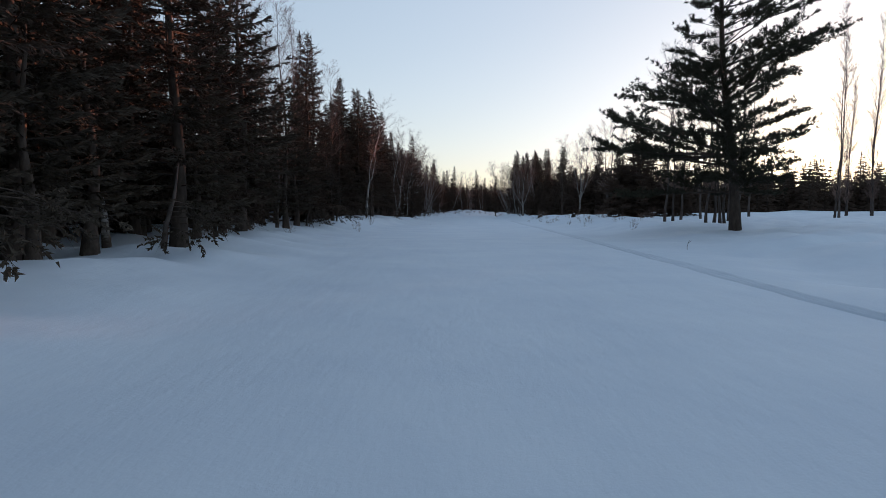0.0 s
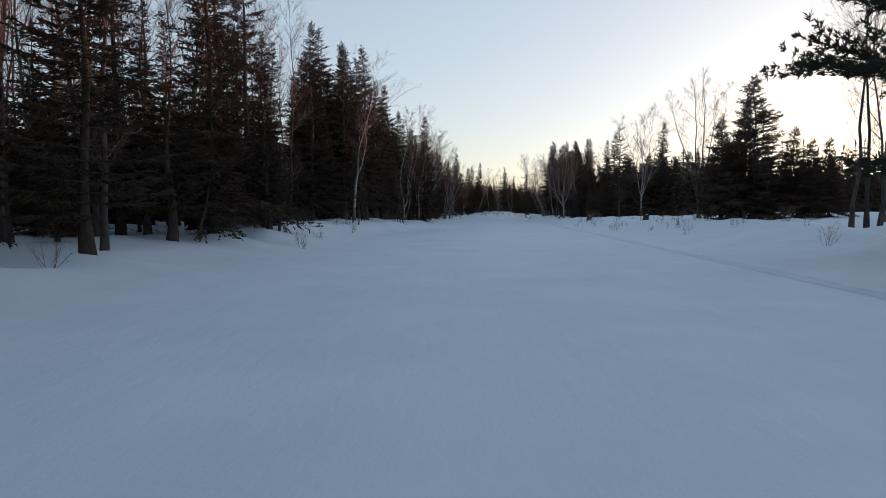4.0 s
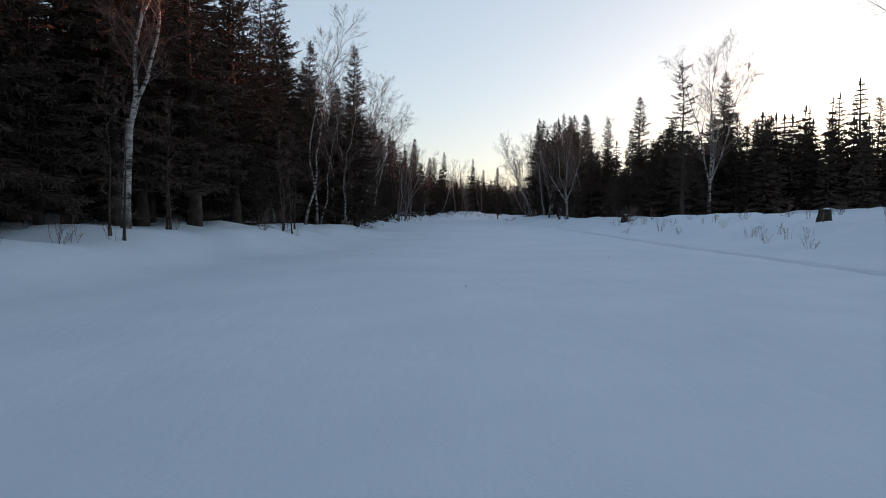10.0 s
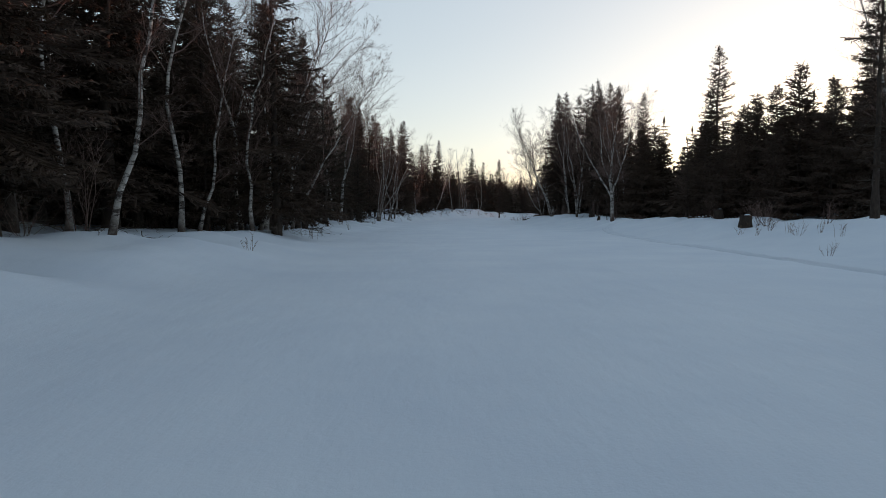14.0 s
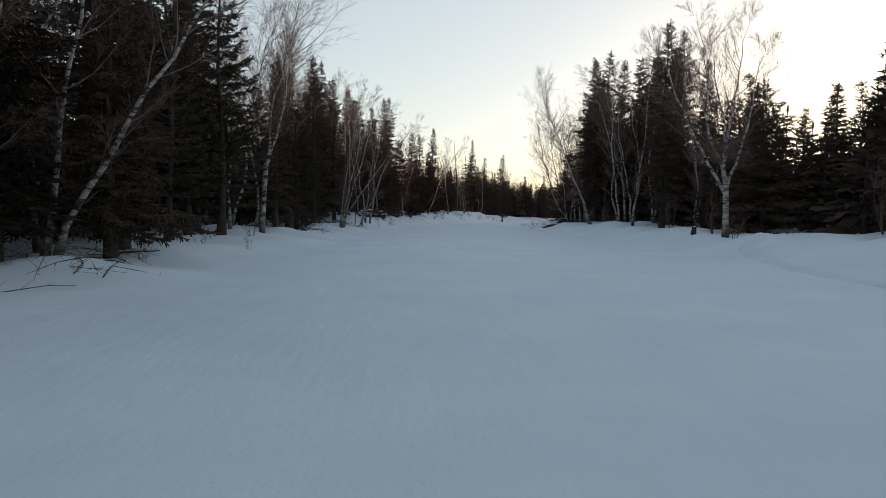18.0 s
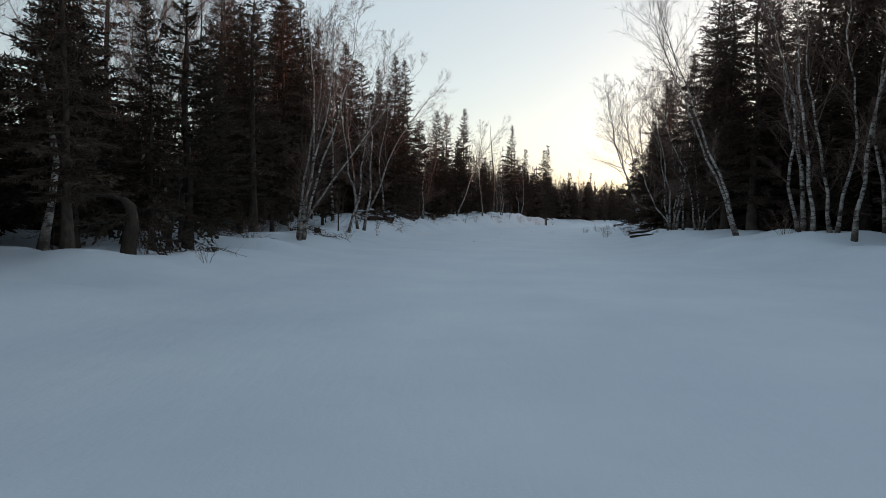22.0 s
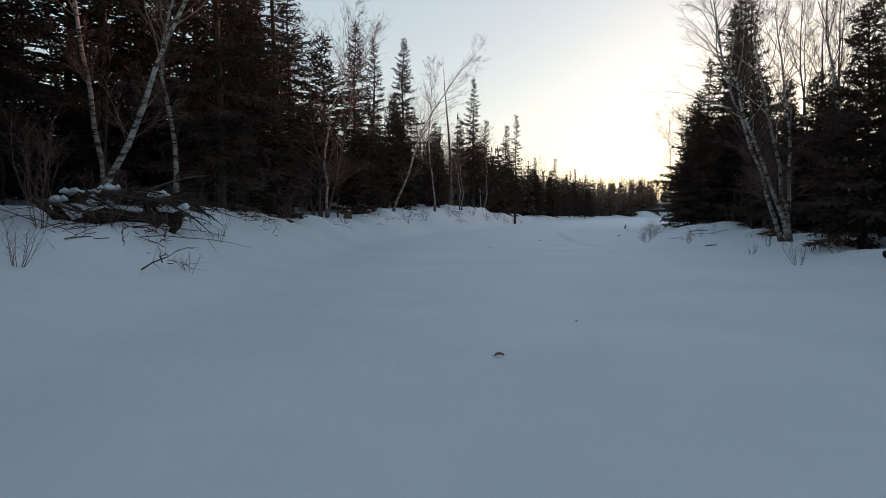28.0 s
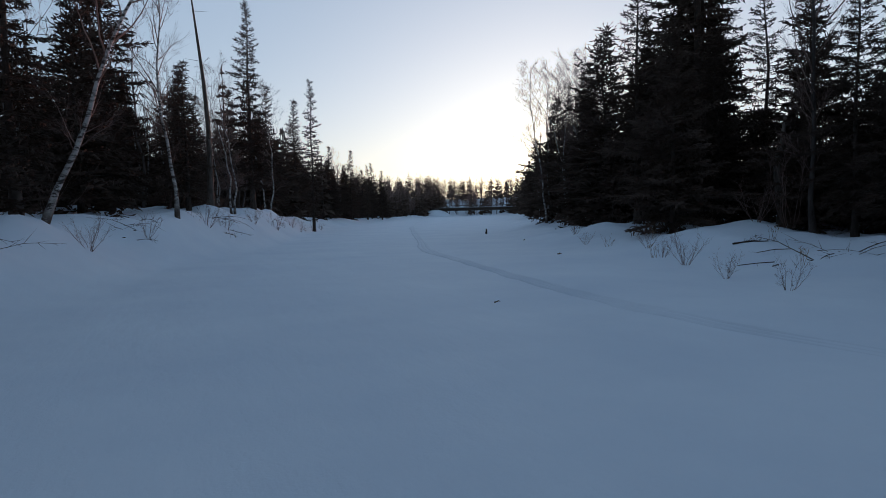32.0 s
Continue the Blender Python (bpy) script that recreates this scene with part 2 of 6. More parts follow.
def dense_path(pts, step):
    out = []
    for k in range(len(pts) - 1):
        p0, p1, p2, p3 = (Vector(pts[min(max(k + j, 0), len(pts) - 1)]) for j in (-1, 0, 1, 2))
        n = max(2, int((p2 - p1).length / step))
        for i in range(n):
            t = i / n
            out.append(0.5 * ((2 * p1) + (p2 - p0) * t + (2 * p0 - 5 * p1 + 4 * p2 - p3) * t * t + (3 * p1 - p0 - 3 * p2 + p3) * t ** 3))
    return out + [Vector(pts[-1])]


TRAIL_POINTS = [dense_path(TRAIL, 0.35), dense_path(TRAIL_FAR, 0.35)]
WAVES = [(random.uniform(0, 6.28), random.uniform(0, 6.28), random.uniform(0, 6.28)) for _ in range(14)]


def ripple(x, y, size, count, first):
    s = 0
    for k in range(count):
        a, b, c = WAVES[first + k]
        s = s + np.sin(x * math.cos(a) * (1 + 0.37 * k) / size + y * math.sin(a) * (1 + 0.37 * k) / size + b + 0.8 * np.sin(x / size * 0.7 * math.sin(c) + y / size * 0.6 * math.cos(c)))
    return s / count


def smooth(t):
    t = np.clip(t, 0, 1)
    return t * t * (3 - 2 * t)


def land(x, y):
    x, y = np.asarray(x, float), np.asarray(y, float)
    wob = 0.9 * ripple(y, y * 0 + 3.0, 3.1, 4, 0)
    left, right = x - line_at(LEFT_LINE, y) - wob * 0.6, line_at(RIGHT_LINE, y) - x + wob * 0.8
    wide_l, wide_r = np.interp(y, [0, 150, 185, 240], [4.6, 4.0, 3.0, 4.0]), np.interp(y, [0, 60, 100, 130, 200], [8.5, 7.0, 5.5, 5.0, 5.5])
    hl, hr = line_at(LEFT_RISE, y), line_at(RIGHT_RISE, y)
    up_l, up_r = smooth(1 - left / wide_l), smooth(1 - right / wide_r)
    z = hl * up_l + hr * up_r
    z = z + np.clip(-left, 0, 12) * np.interp(y, [0, 58, 68, 90, 104], [0.035, 0.035, 0.085, 0.085, 0.035]) + np.clip(-right, 0, 60) * 0.012
    # rise under the far woods, added to hold the low sun off the river
    z = z + 8.5 * smooth((y - 0.05 * x - 14 * np.sin(x * 0.02) - 412) / 32)
    bank = np.maximum(up_l, up_r)
    z = z + bank * (0.33 * ripple(x, y, 1.1, 5, 4) + 0.22 * ripple(x, y, 3.4, 4, 8) + 0.09 * ripple(x, y, 0.4, 4, 1))
    z = z + 0.035 * ripple(x, y, 5.5, 5, 6) + 0.012 * ripple(x, y, 0.9, 4, 2) * (1 - bank)
    return z


def trail_dip(x, y):
    z = np.zeros_like(x)
    for pts in TRAIL_POINTS:
        near = (y > min(p.y for p in pts) - 2) & (y < max(p.y for p in pts) + 2)
        ix = np.nonzero(near)[0]
        px, py = np.array([p.x for p in pts[::3]]), np.array([p.y for p in pts[::3]])
        for s in range(0, len(ix), 4000):
            j = ix[s:s + 4000]
            d = np.sqrt(((x[j, None] - px) ** 2 + (y[j, None] - py) ** 2).min(1))
            z[j] -= 0.05 * np.exp(-(d / 0.7) ** 2)
    return z


HOLLOWS = [(10.4, 15.2, 1.3, 0.3), (11.6, 18.5, 1.5, 0.26), (12.5, 23, 1.8, 0.26), (12.8, 30, 1.5, 0.1), (-4.6, 14, 1.3, 0.08), (13.5, 60, 1.4, 0.1), (-4.2, 76, 1.5, 0.1), (12.6, 100, 1.3, 0.1), (-3.2, 118, 1.4, 0.1), (12.2, 150, 1.5, 0.12)]


def hollows(x, y):
    z = np.zeros_like(x)
    for hx, hy, size, deep_by in HOLLOWS:
        z -= deep_by * np.exp(-((x - hx) / size) ** 2 - ((y - hy) / (size * 1.4)) ** 2)
    return z


def ground_at(x, y):
    return float(land(np.array([x]), np.array([y]))[0])


def spaced(lo, hi, fine, grow, far_lo, far_hi):
    mid = list(np.arange(lo, hi + 1e-6, fine))
    s, q = fine, hi
    up, down = [], []
    while q < far_hi:
        s *= grow
        q += s
        up.append(q)
    s, q = fine, lo
    while q > far_lo:
        s *= grow
        q -= s
        down.append(q)
    return np.array(down[::-1] + mid + up)


gx, gy = spaced(-14, 28, 0.46, 1.09, -1600, 1600), spaced(-4, 222, 0.66, 1.06, -900, 2600)
X, Y = np.meshgrid(gx, gy)
Z = land(X.ravel(), Y.ravel()) + trail_dip(X.ravel(), Y.ravel()) + hollows(X.ravel(), Y.ravel())
co = np.stack([X.ravel(), Y.ravel(), Z], 1)
nx, ny = len(gx), len(gy)
ids = np.arange(nx * ny).reshape(ny, nx)
quads = np.stack([ids[:-1, :-1], ids[:-1, 1:], ids[1:, 1:], ids[1:, :-1]], -1).reshape(-1, 4)


def fast_mesh(name, verts, faces, mats, index=None):
    """A mesh from arrays; all faces have the same number of corners."""
    me = bpy.data.meshes.new(name)
    k = faces.shape[1]
    me.vertices.add(len(verts))
    me.vertices.foreach_set("co", verts.astype(np.float32).ravel())
    me.loops.add(faces.size)
    me.loops.foreach_set("vertex_index", faces.astype(np.int32).ravel())
    me.polygons.add(len(faces))
    me.polygons.foreach_set("loop_start", np.arange(0, faces.size, k, dtype=np.int32))
    me.polygons.foreach_set("use_smooth", np.ones(len(faces), bool))
    for m in mats:
        me.materials.append(m)
    if index is not None:
        me.polygons.foreach_set("material_index", index.astype(np.int32))
    me.update(calc_edges=True)
    me.validate()
    return me


ground = tagged(new("ground", fast_mesh("ground", co, quads, [SNOW])), "wind-smoothed snow over a frozen river and its banks", "snow", kind="structure")

# snowmobile trail: a shallow packed strip with ridges pressed along it
for pts, lab, slim in zip(TRAIL_POINTS, ("narrow snowmobile trail pressed into the snow", "faint winding snowmobile trail on the river snow"), (0.52, 0.42)):
    prof = [(-0.72, -0.06), (-0.62, -0.004)] + [(-0.54 + 0.06 * k, (0.022 + 0.016 * math.sin(k * 2.1)) if k % 2 else 0.002) for k in range(19)] + [(0.62, -0.004), (0.72, -0.06)]
    n = len(prof)
    P = np.array([(p.x, p.y) for p in pts])
    D = np.gradient(P, axis=0)
    D /= np.linalg.norm(D, axis=1)[:, None]
    N = np.stack([D[:, 1], -D[:, 0]], 1)
    off, hgt = slim * np.array([p[0] for p in prof]), np.array([p[1] for p in prof])
    sway = 1 + 0.16 * np.sin(np.arange(len(P)) * 0.11) + 0.07 * np.sin(np.arange(len(P)) * 0.43)
    XY = P[:, None, :] + N[:, None, :] * (off[None, :] * sway[:, None])[:, :, None]
    x, y = XY[..., 0].ravel(), XY[..., 1].ravel()
    z = land(x, y) + trail_dip(x, y) + hollows(x, y) + np.tile(hgt, len(P)) * (1 + 0.5 * ripple(x, y, 0.3, 3, 3)) + 0.012 - np.repeat(0.1 * np.exp(-np.arange(len(P)) / 9.0), n)
    ids = np.arange(len(P) * n).reshape(len(P), n)
    q = np.stack([ids[:-1, :-1], ids[:-1, 1:], ids[1:, 1:], ids[1:, :-1]], -1).reshape(-1, 4)
    tagged(new("trail", fast_mesh("trail", np.stack([x, y, z], 1), q, [TRACK_SNOW])), lab, "trail", kind="structure")

# ---- trees: meshes built once and shared ----
class Spray:
    """Many slender, folded, pointed blades: tufts of needles or bare twigs, built in one go."""
    def __init__(self, seed=0):
        self.rows, self.seed = [], seed

    def blade(self, p, q, w):
        self.rows.append((p.x, p.y, p.z, q.x, q.y, q.z, w))

    def mesh(self, name, mat, bulge=0.5, fold=0.3):
        a = np.array(self.rows)
        rng = np.random.default_rng(self.seed)
        p, q, w = a[:, :3], a[:, 3:6], a[:, 6:7]
        d = q - p
        side = np.cross(d, rng.normal(size=d.shape))
        side /= np.linalg.norm(side, axis=1)[:, None] + 1e-9
        up = np.cross(d, side)
        up /= np.linalg.norm(up, axis=1)[:, None] + 1e-9
        mid = p + d * (bulge + rng.uniform(-0.12, 0.12, (len(a), 1))) - up * w * fold
        v = np.stack([p, mid + side * w * 0.5, q, mid - side * w * 0.5], 1).reshape(-1, 3)
        me = fast_mesh(name, v, np.arange(len(v)).reshape(-1, 4), [mat])
        me.polygons.foreach_set("use_smooth", np.zeros(len(a), bool))
        return me


def along(pts, f):
    """The point at the share f of a way given by points."""
    k = min(len(pts) - 2, int(f * (len(pts) - 1)))
    return pts[k].lerp(pts[k + 1], f * (len(pts) - 1) - k)


def conifer(seed, h, r, z0, step=0.5, per=6, gap=0.08, droop=0.25, dead=0, power=0.8, sway=0.16, needles=None, tuft=0.12, width=0.075, low=False, bare_to=0.0):
    """Parts of a spruce or fir: tapered trunk, crown of tiered boughs with tufts of needles, bare dead branches below.
    tuft: spacing of the tufts along a bough; bare_to: the share of the height up to which boughs are thin and half dead."""
    rng = random.Random(seed)
    trunk, crown, snags = Geo(), Spray(seed), Geo()
    path = [V(sway * math.sin(k * 1.7 + seed) * k / 8, sway * math.cos(k * 1.3 + seed) * k / 8, h * k / 8 - (0.25 if k == 0 else 0)) for k in range(9)]
    r0 = 0.0105 * h + 0.03
    trunk.tube(path, [r0 * (1.45 if k == 0 else 1.0 - 0.118 * k) for k in range(9)], 5 if low else 8)

    def axis(z):
        k = max(0, min(7, int(8 * z / h)))
        return path[k].lerp(path[k + 1], min(1, max(0, 8 * z / h - k)))

    def bough(z, az, L, u, thin=1.0):
        wide = width * (1 - 0.35 * u)
        el = 0.75 * u ** 1.5 - droop * (1 - u) * rng.uniform(0.4, 1.4)
        d = V(math.cos(az) * math.cos(el), math.sin(az) * math.cos(el), math.sin(el))
        pts = [axis(z)]
        for j in range(4):
            d = (d + V(rng.gauss(0, 0.07), rng.gauss(0, 0.07), (-0.1, -0.06, 0.08, 0.2)[j] * (1 - 0.5 * u))).normalized()
            pts.append(pts[-1] + d * L / 4)
        for j in range(4):
            crown.blade(pts[j], pts[j + 1], wide * (1.0 - 0.12 * j) + 0.02)
        side = V(-math.sin(az), math.cos(az), 0)
        m = max(2, int(L / tuft))
        for j in range(m):
            f = 0.14 + 0.86 * (j + rng.random()) / m
            q = along(pts, min(f, 0.999))
            l = (0.1 + 0.36 * L * (1.05 - f) + 0.05 * L) * rng.uniform(0.6, 1.25)
            for sg in (-1, 1):
                if rng.random() > 0.9 * thin:
                    continue
                e = (d * 0.75 + side * sg * rng.uniform(0.35, 1.0) + V(0, 0, rng.uniform(-0.34, 0.14))).normalized()
                q2 = q + e * min(l, 0.75)
                crown.blade(q, q2, wide * rng.uniform(0.8, 1.4))
                for b in range(1 if low else 2 + (l > 0.35)):
                    o = q.lerp(q2, rng.uniform(0.25, 0.95))
                    g = (e * 0.8 + V(rng.gauss(0, 0.5), rng.gauss(0, 0.5), rng.gauss(-0.12, 0.35))).normalized()
                    crown.blade(o, o + g * rng.uniform(0.1, 0.24) * (1.7 if low else 1), wide * rng.uniform(0.7, 1.2))
            if not low and u < 0.75 and rng.random() < 0.6 * thin:
                crown.blade(q, q + (d * 0.3 + V(rng.gauss(0, 0.15), rng.gauss(0, 0.15), -1)).normalized() * rng.uniform(0.12, 0.36), wide)

    z = z0
    while z < h - 0.25:
        u = (z - z0) / (h - z0)
        thin = 0.45 if z / h < bare_to else 1.0
        reach = (r * (1 - u) ** power * min(1, 0.72 + 1.6 * u) + 0.1) * rng.uniform(0.78, 1.12)
        n = max(3, int(per * (1 - 0.3 * u) + rng.random()))
        a0 = rng.uniform(0, 6.28)
        lop = rng.uniform(0, 6.28)
        for k in range(n):
            if rng.random() < gap:
                continue
            az = a0 + 6.28 * k / n + rng.uniform(-0.4, 0.4)
            bough(min(h - 0.15, z + rng.uniform(-0.12, 0.12)), az, max(0.25, reach * rng.uniform(0.62, 1.12) * (1 + 0.2 * math.cos(az - lop))), u, thin)
        for k in range(2 if u < 0.85 else 1):
            bough(min(h - 0.2, z + rng.uniform(0.25, 0.75) * step), rng.uniform(0, 6.28), max(0.22, reach * rng.uniform(0.3, 0.6)), u, thin)
        z += step * rng.uniform(0.75, 1.25) * (1.1 - 0.45 * u)
    top = path[8]
    for k in range(12 if low else 40):
        zz = rng.random() ** 1.2 * 1.2
        az = rng.uniform(0, 6.28)
        q = axis(h - zz)
        crown.blade(q, q + V(math.cos(az), math.sin(az), rng.uniform(0.4, 1.3)).normalized() * (0.07 + 0.2 * zz ** 0.7) * rng.uniform(0.8, 1.3), width * (0.6 if low else 0.85))
    crown.blade(axis(h - 0.4), top + V(0, 0, 0.22), width * 0.6)
    for k in range(dead):
        zz = rng.uniform(0.5, z0 + 0.15 * h)
        az = rng.uniform(0, 6.28)
        L = rng.uniform(0.4, 1.0) * r * 0.8
        d = V(math.cos(az), math.sin(az), rng.uniform(-0.45, 0.1)).normalized()
        p = axis(zz)
        snags.spindle(p, p + d * L, 0.026)
        for j in range(7):
            q = p + d * L * rng.uniform(0.25, 0.95)
            q2 = q + around(d, 0.8, rng) * L * rng.uniform(0.15, 0.4)
            snags.spindle(q, q2, 0.011)
            snags.spindle(q.lerp(q2, 0.5), q.lerp(q2, 0.5) + around(q2 - q, 0.7, rng) * L * 0.14, 0.008)
    parts = [("trunk", trunk.mesh("trunk", SPRUCE_BARK)), ("crown", crown.mesh("needle_crown", needles or NEEDLES, 0.55))]
    if dead:
        parts.append(("dead_skirt", snags.mesh("dead_branches", DEAD_WOOD, smooth=False)))
    return h, parts


def bare_tree(seed, h, stems, spread=0.3, boughs=20, start=0.3, rise=0.7, bark=None, twigs=None, fine=10, r0=None, bend=0.5, low=False, fork=0.0, split=False, kink=1.0):
    """Parts of a leafless birch, maple or poplar. stems: (lean towards x, towards y, height share); fork: where they part from one trunk."""
    rng = random.Random(seed)
    bark = bark or BIRCH_BARK
    parts, limbs, crown = [], Geo(), Spray(seed)
    rr0 = r0 or (0.007 * h + 0.022)
    if fork:
        g = Geo()
        g.tube([V(0.05 * k * math.sin(seed), 0, fork * k / 5 - (0.3 if k == 0 else 0)) for k in range(6)], [rr0 * f for f in (1.75, 1.35, 1.2, 1.15, 1.15, 1.1)], 9)
        parts.append(("trunk", g.mesh("trunk", bark)))
    for si, (lx, ly, share) in enumerate(stems):
        g = Geo()
        H = h * share - fork
        n = 12
        bx, by = (0.2 * math.cos(si * 2.4), 0.2 * math.sin(si * 2.4)) if len(stems) > 1 and not fork else (0.25 * math.sin(seed) if fork else 0, 0)
        path = []
        w1, w2 = rng.uniform(0, 6), rng.uniform(0, 6)
        jx = jy = 0.0
        for k in range(n + 1):
            t = k / n
            out = t ** (1 - 0.3 * bend)
            z = fork + H * t - (0.3 if k == 0 else 0)
            jx, jy = jx + rng.gauss(0, 0.007 * H * kink) * min(1, k), jy + rng.gauss(0, 0.007 * H * kink) * min(1, k)
            path.append(V(bx + lx * H * out + 0.035 * kink * H * math.sin(5.5 * t + w1) * t + jx, by + ly * H * out + 0.035 * kink * H * math.sin(5.1 * t + w2) * t + jy, z))
        rr = rr0 * (0.72 if fork else 0.8) * (0.8 + 0.25 * share)
        rad = [rr * (1.0 if fork and k == 0 else 1.5 if k == 0 else max(0.06, 1.0 - 0.97 * (k / n) ** 0.85)) for k in range(n + 1)]
        g.tube(path, rad, 4 if low else 8)
        parts.append(("trunk" if len(stems) == 1 else "stem", g.mesh("stem", bark)))
        for b in range(boughs + (0 if low else 6)):
            t = start + (1 - start) * ((b + rng.random()) / boughs) ** 0.85 if b < boughs else rng.uniform(0.12, start)
            t = min(t, 0.985)
            k = min(n - 1, int(t * n))
            p = path[k].lerp(path[k + 1], t * n - k)
            ax = (path[k + 1] - path[k]).normalized()
            d = around(ax, rng.uniform(0.5, 0.95), rng)
            s = (t - start) / (1 - start) if b < boughs else 0.3
            L = (h * share) * spread * (0.45 + 0.75 * math.sin(math.pi * min(1, 0.2 + 0.8 * s)) ** 0.8) * (1.05 - 0.45 * t) * rng.uniform(0.55, 1.2) * (1 if b < boughs else 0.45)
            pts = [p]
            for j in range(6):
                d = (d + V(0, 0, (0.1 if j < 3 else 0.0) * rise) + V(rng.gauss(0, 0.12), rng.gauss(0, 0.12), rng.gauss(0, 0.09))).normalized()
                pts.append(pts[-1] + d * L / 6)
            br = min(rad[k] * 0.55, 0.005 + 0.0085 * L)
            one = Geo() if split else limbs
            one.tube(pts, [br, br * 0.86, br * 0.72, br * 0.58, br * 0.44, br * 0.3, 0.004], 3 if low else 4)
            if split:
                parts.append(("limb", one.mesh("limb", twigs or TWIG if br < 0.034 else bark)))
            for c in range(fine):
                f = min(0.999, 0.12 + 0.88 * (c + rng.random()) / fine)
                q = along(pts, f)
                j = min(5, int(f * 6))
                d2 = (around(pts[j + 1] - pts[j], rng.uniform(0.3, 0.85), rng) + V(0, 0, 0.16 * rise)).normalized()
                l2 = (L * rng.uniform(0.2, 0.46) + 0.2) * (1.1 - 0.45 * f)
                q1 = q + d2 * l2 * 0.5
                q2 = q1 + (d2 + V(rng.gauss(0, 0.16), rng.gauss(0, 0.16), rng.gauss(0, 0.12))).normalized() * l2 * 0.5
                crown.blade(q, q1, 0.03 if low else 0.014)
                crown.blade(q.lerp(q1, 0.7), q2, 0.026 if low else 0.011)
                for w in range(3 if low else 9):
                    q3 = (q.lerp(q1, rng.uniform(0.25, 1.0)) if w % 2 else q1.lerp(q2, rng.random()))
                    d3 = (around(d2, rng.uniform(0.25, 0.75), rng) + V(0, 0, 0.1 * rise)).normalized()
                    crown.blade(q3, q3 + d3 * (l2 * rng.uniform(0.25, 0.6) + 0.06), 0.024 if low else 0.008)
    if not split:
        parts.append(("bough_frame", limbs.mesh("bough_frame", twigs or TWIG)))
    parts.append(("crown", crown.mesh("twig_crown", twigs or TWIG, 0.35, 0.1)))
    return h, parts


def white_pine(seed, h):
    """A broad old pine: long level boughs with upturned tufts, in uneven tiers."""
    rng = random.Random(seed)
    parts, trunk, crown = [], Geo(), Spray(seed)
    path = [V(-0.17 * k + 0.2 * math.sin(k * 0.8), 0.2 * math.sin(k * 0.7), h * k / 10 - (0.3 if k == 0 else 0)) for k in range(11)]
    trunk.tube(path, [0.42 if k == 0 else 0.33 * (1 - 0.085 * k) for k in range(11)], 10)
    z = 2.1
    while z < h - 0.4:
        u = (z - 2.1) / (h - 2.1)
        for k in range(rng.choice((2, 3, 4)) + (3 if u < 0.45 else 1)):
            az = rng.uniform(0, 6.28)
            L = (6.4 * (1 - u) ** 0.8 * min(1, 0.7 + 2.0 * u) + 0.5) * rng.uniform(0.55, 1.1) * (1 + 0.34 * math.cos(az - (math.pi if u < 0.4 else 0.2)))
            f = min(9, int(10 * z / h))
            p = path[f].lerp(path[f + 1], 10 * z / h - f)
            d = V(math.cos(az), math.sin(az), rng.uniform(-0.12, 0.12) + 0.28 * u + (0.3 if 0.3 < u < 0.65 and math.cos(az) > 0.3 else 0)).normalized()
            pts = [p]
            for j in range(6):
                d = (d + V(rng.gauss(0, 0.09), rng.gauss(0, 0.09), rng.uniform(-0.06, 0.1))).normalized()
                pts.append(pts[-1] + d * L / 6)
            br = 0.014 + 0.009 * L
            one = Geo()
            one.tube(pts, [br, br * 0.85, br * 0.7, br * 0.55, br * 0.4, br * 0.3, 0.01], 5)
            parts.append(("limb", one.mesh("limb", SPRUCE_BARK)))
            for s in range(int(5 + 2.6 * L)):
                f = rng.uniform(0.22, 1.0) ** 0.8 * 5.999
                j = int(f)
                q = pts[j].lerp(pts[j + 1], f - j)
                along = (pts[j + 1] - pts[j]).normalized()
                side = V(-along.y, along.x, 0).normalized() * rng.choice((-1, 1))
                d2 = (along * rng.uniform(0.6, 1.0) + side * rng.uniform(0.15, 1.0) + V(0, 0, rng.uniform(-0.1, 0.35))).normalized()
                l2 = (0.35 + 0.2 * L) * rng.uniform(0.5, 1.15)
                crown.blade(q, q + d2 * l2, 0.03)
                for c in range(max(3, int(l2 / 0.1))):
                    o = q + d2 * (l2 * rng.uniform(0.15, 1.05)) + V(rng.gauss(0, 0.06), rng.gauss(0, 0.06), rng.uniform(-0.02, 0.1))
                    for t in range(7):
                        e = (around(d2, rng.uniform(0.1, 1.3), rng) + V(0, 0, 0.15)).normalized()
                        crown.blade(o - e * 0.03, o + e * rng.uniform(0.13, 0.26), 0.042)
        z += rng.uniform(0.32, 0.72)
    return h, [("trunk", trunk.mesh("trunk", SPRUCE_BARK))] + parts + [("crown", crown.mesh("pine_crown", PINE_NEEDLES))]


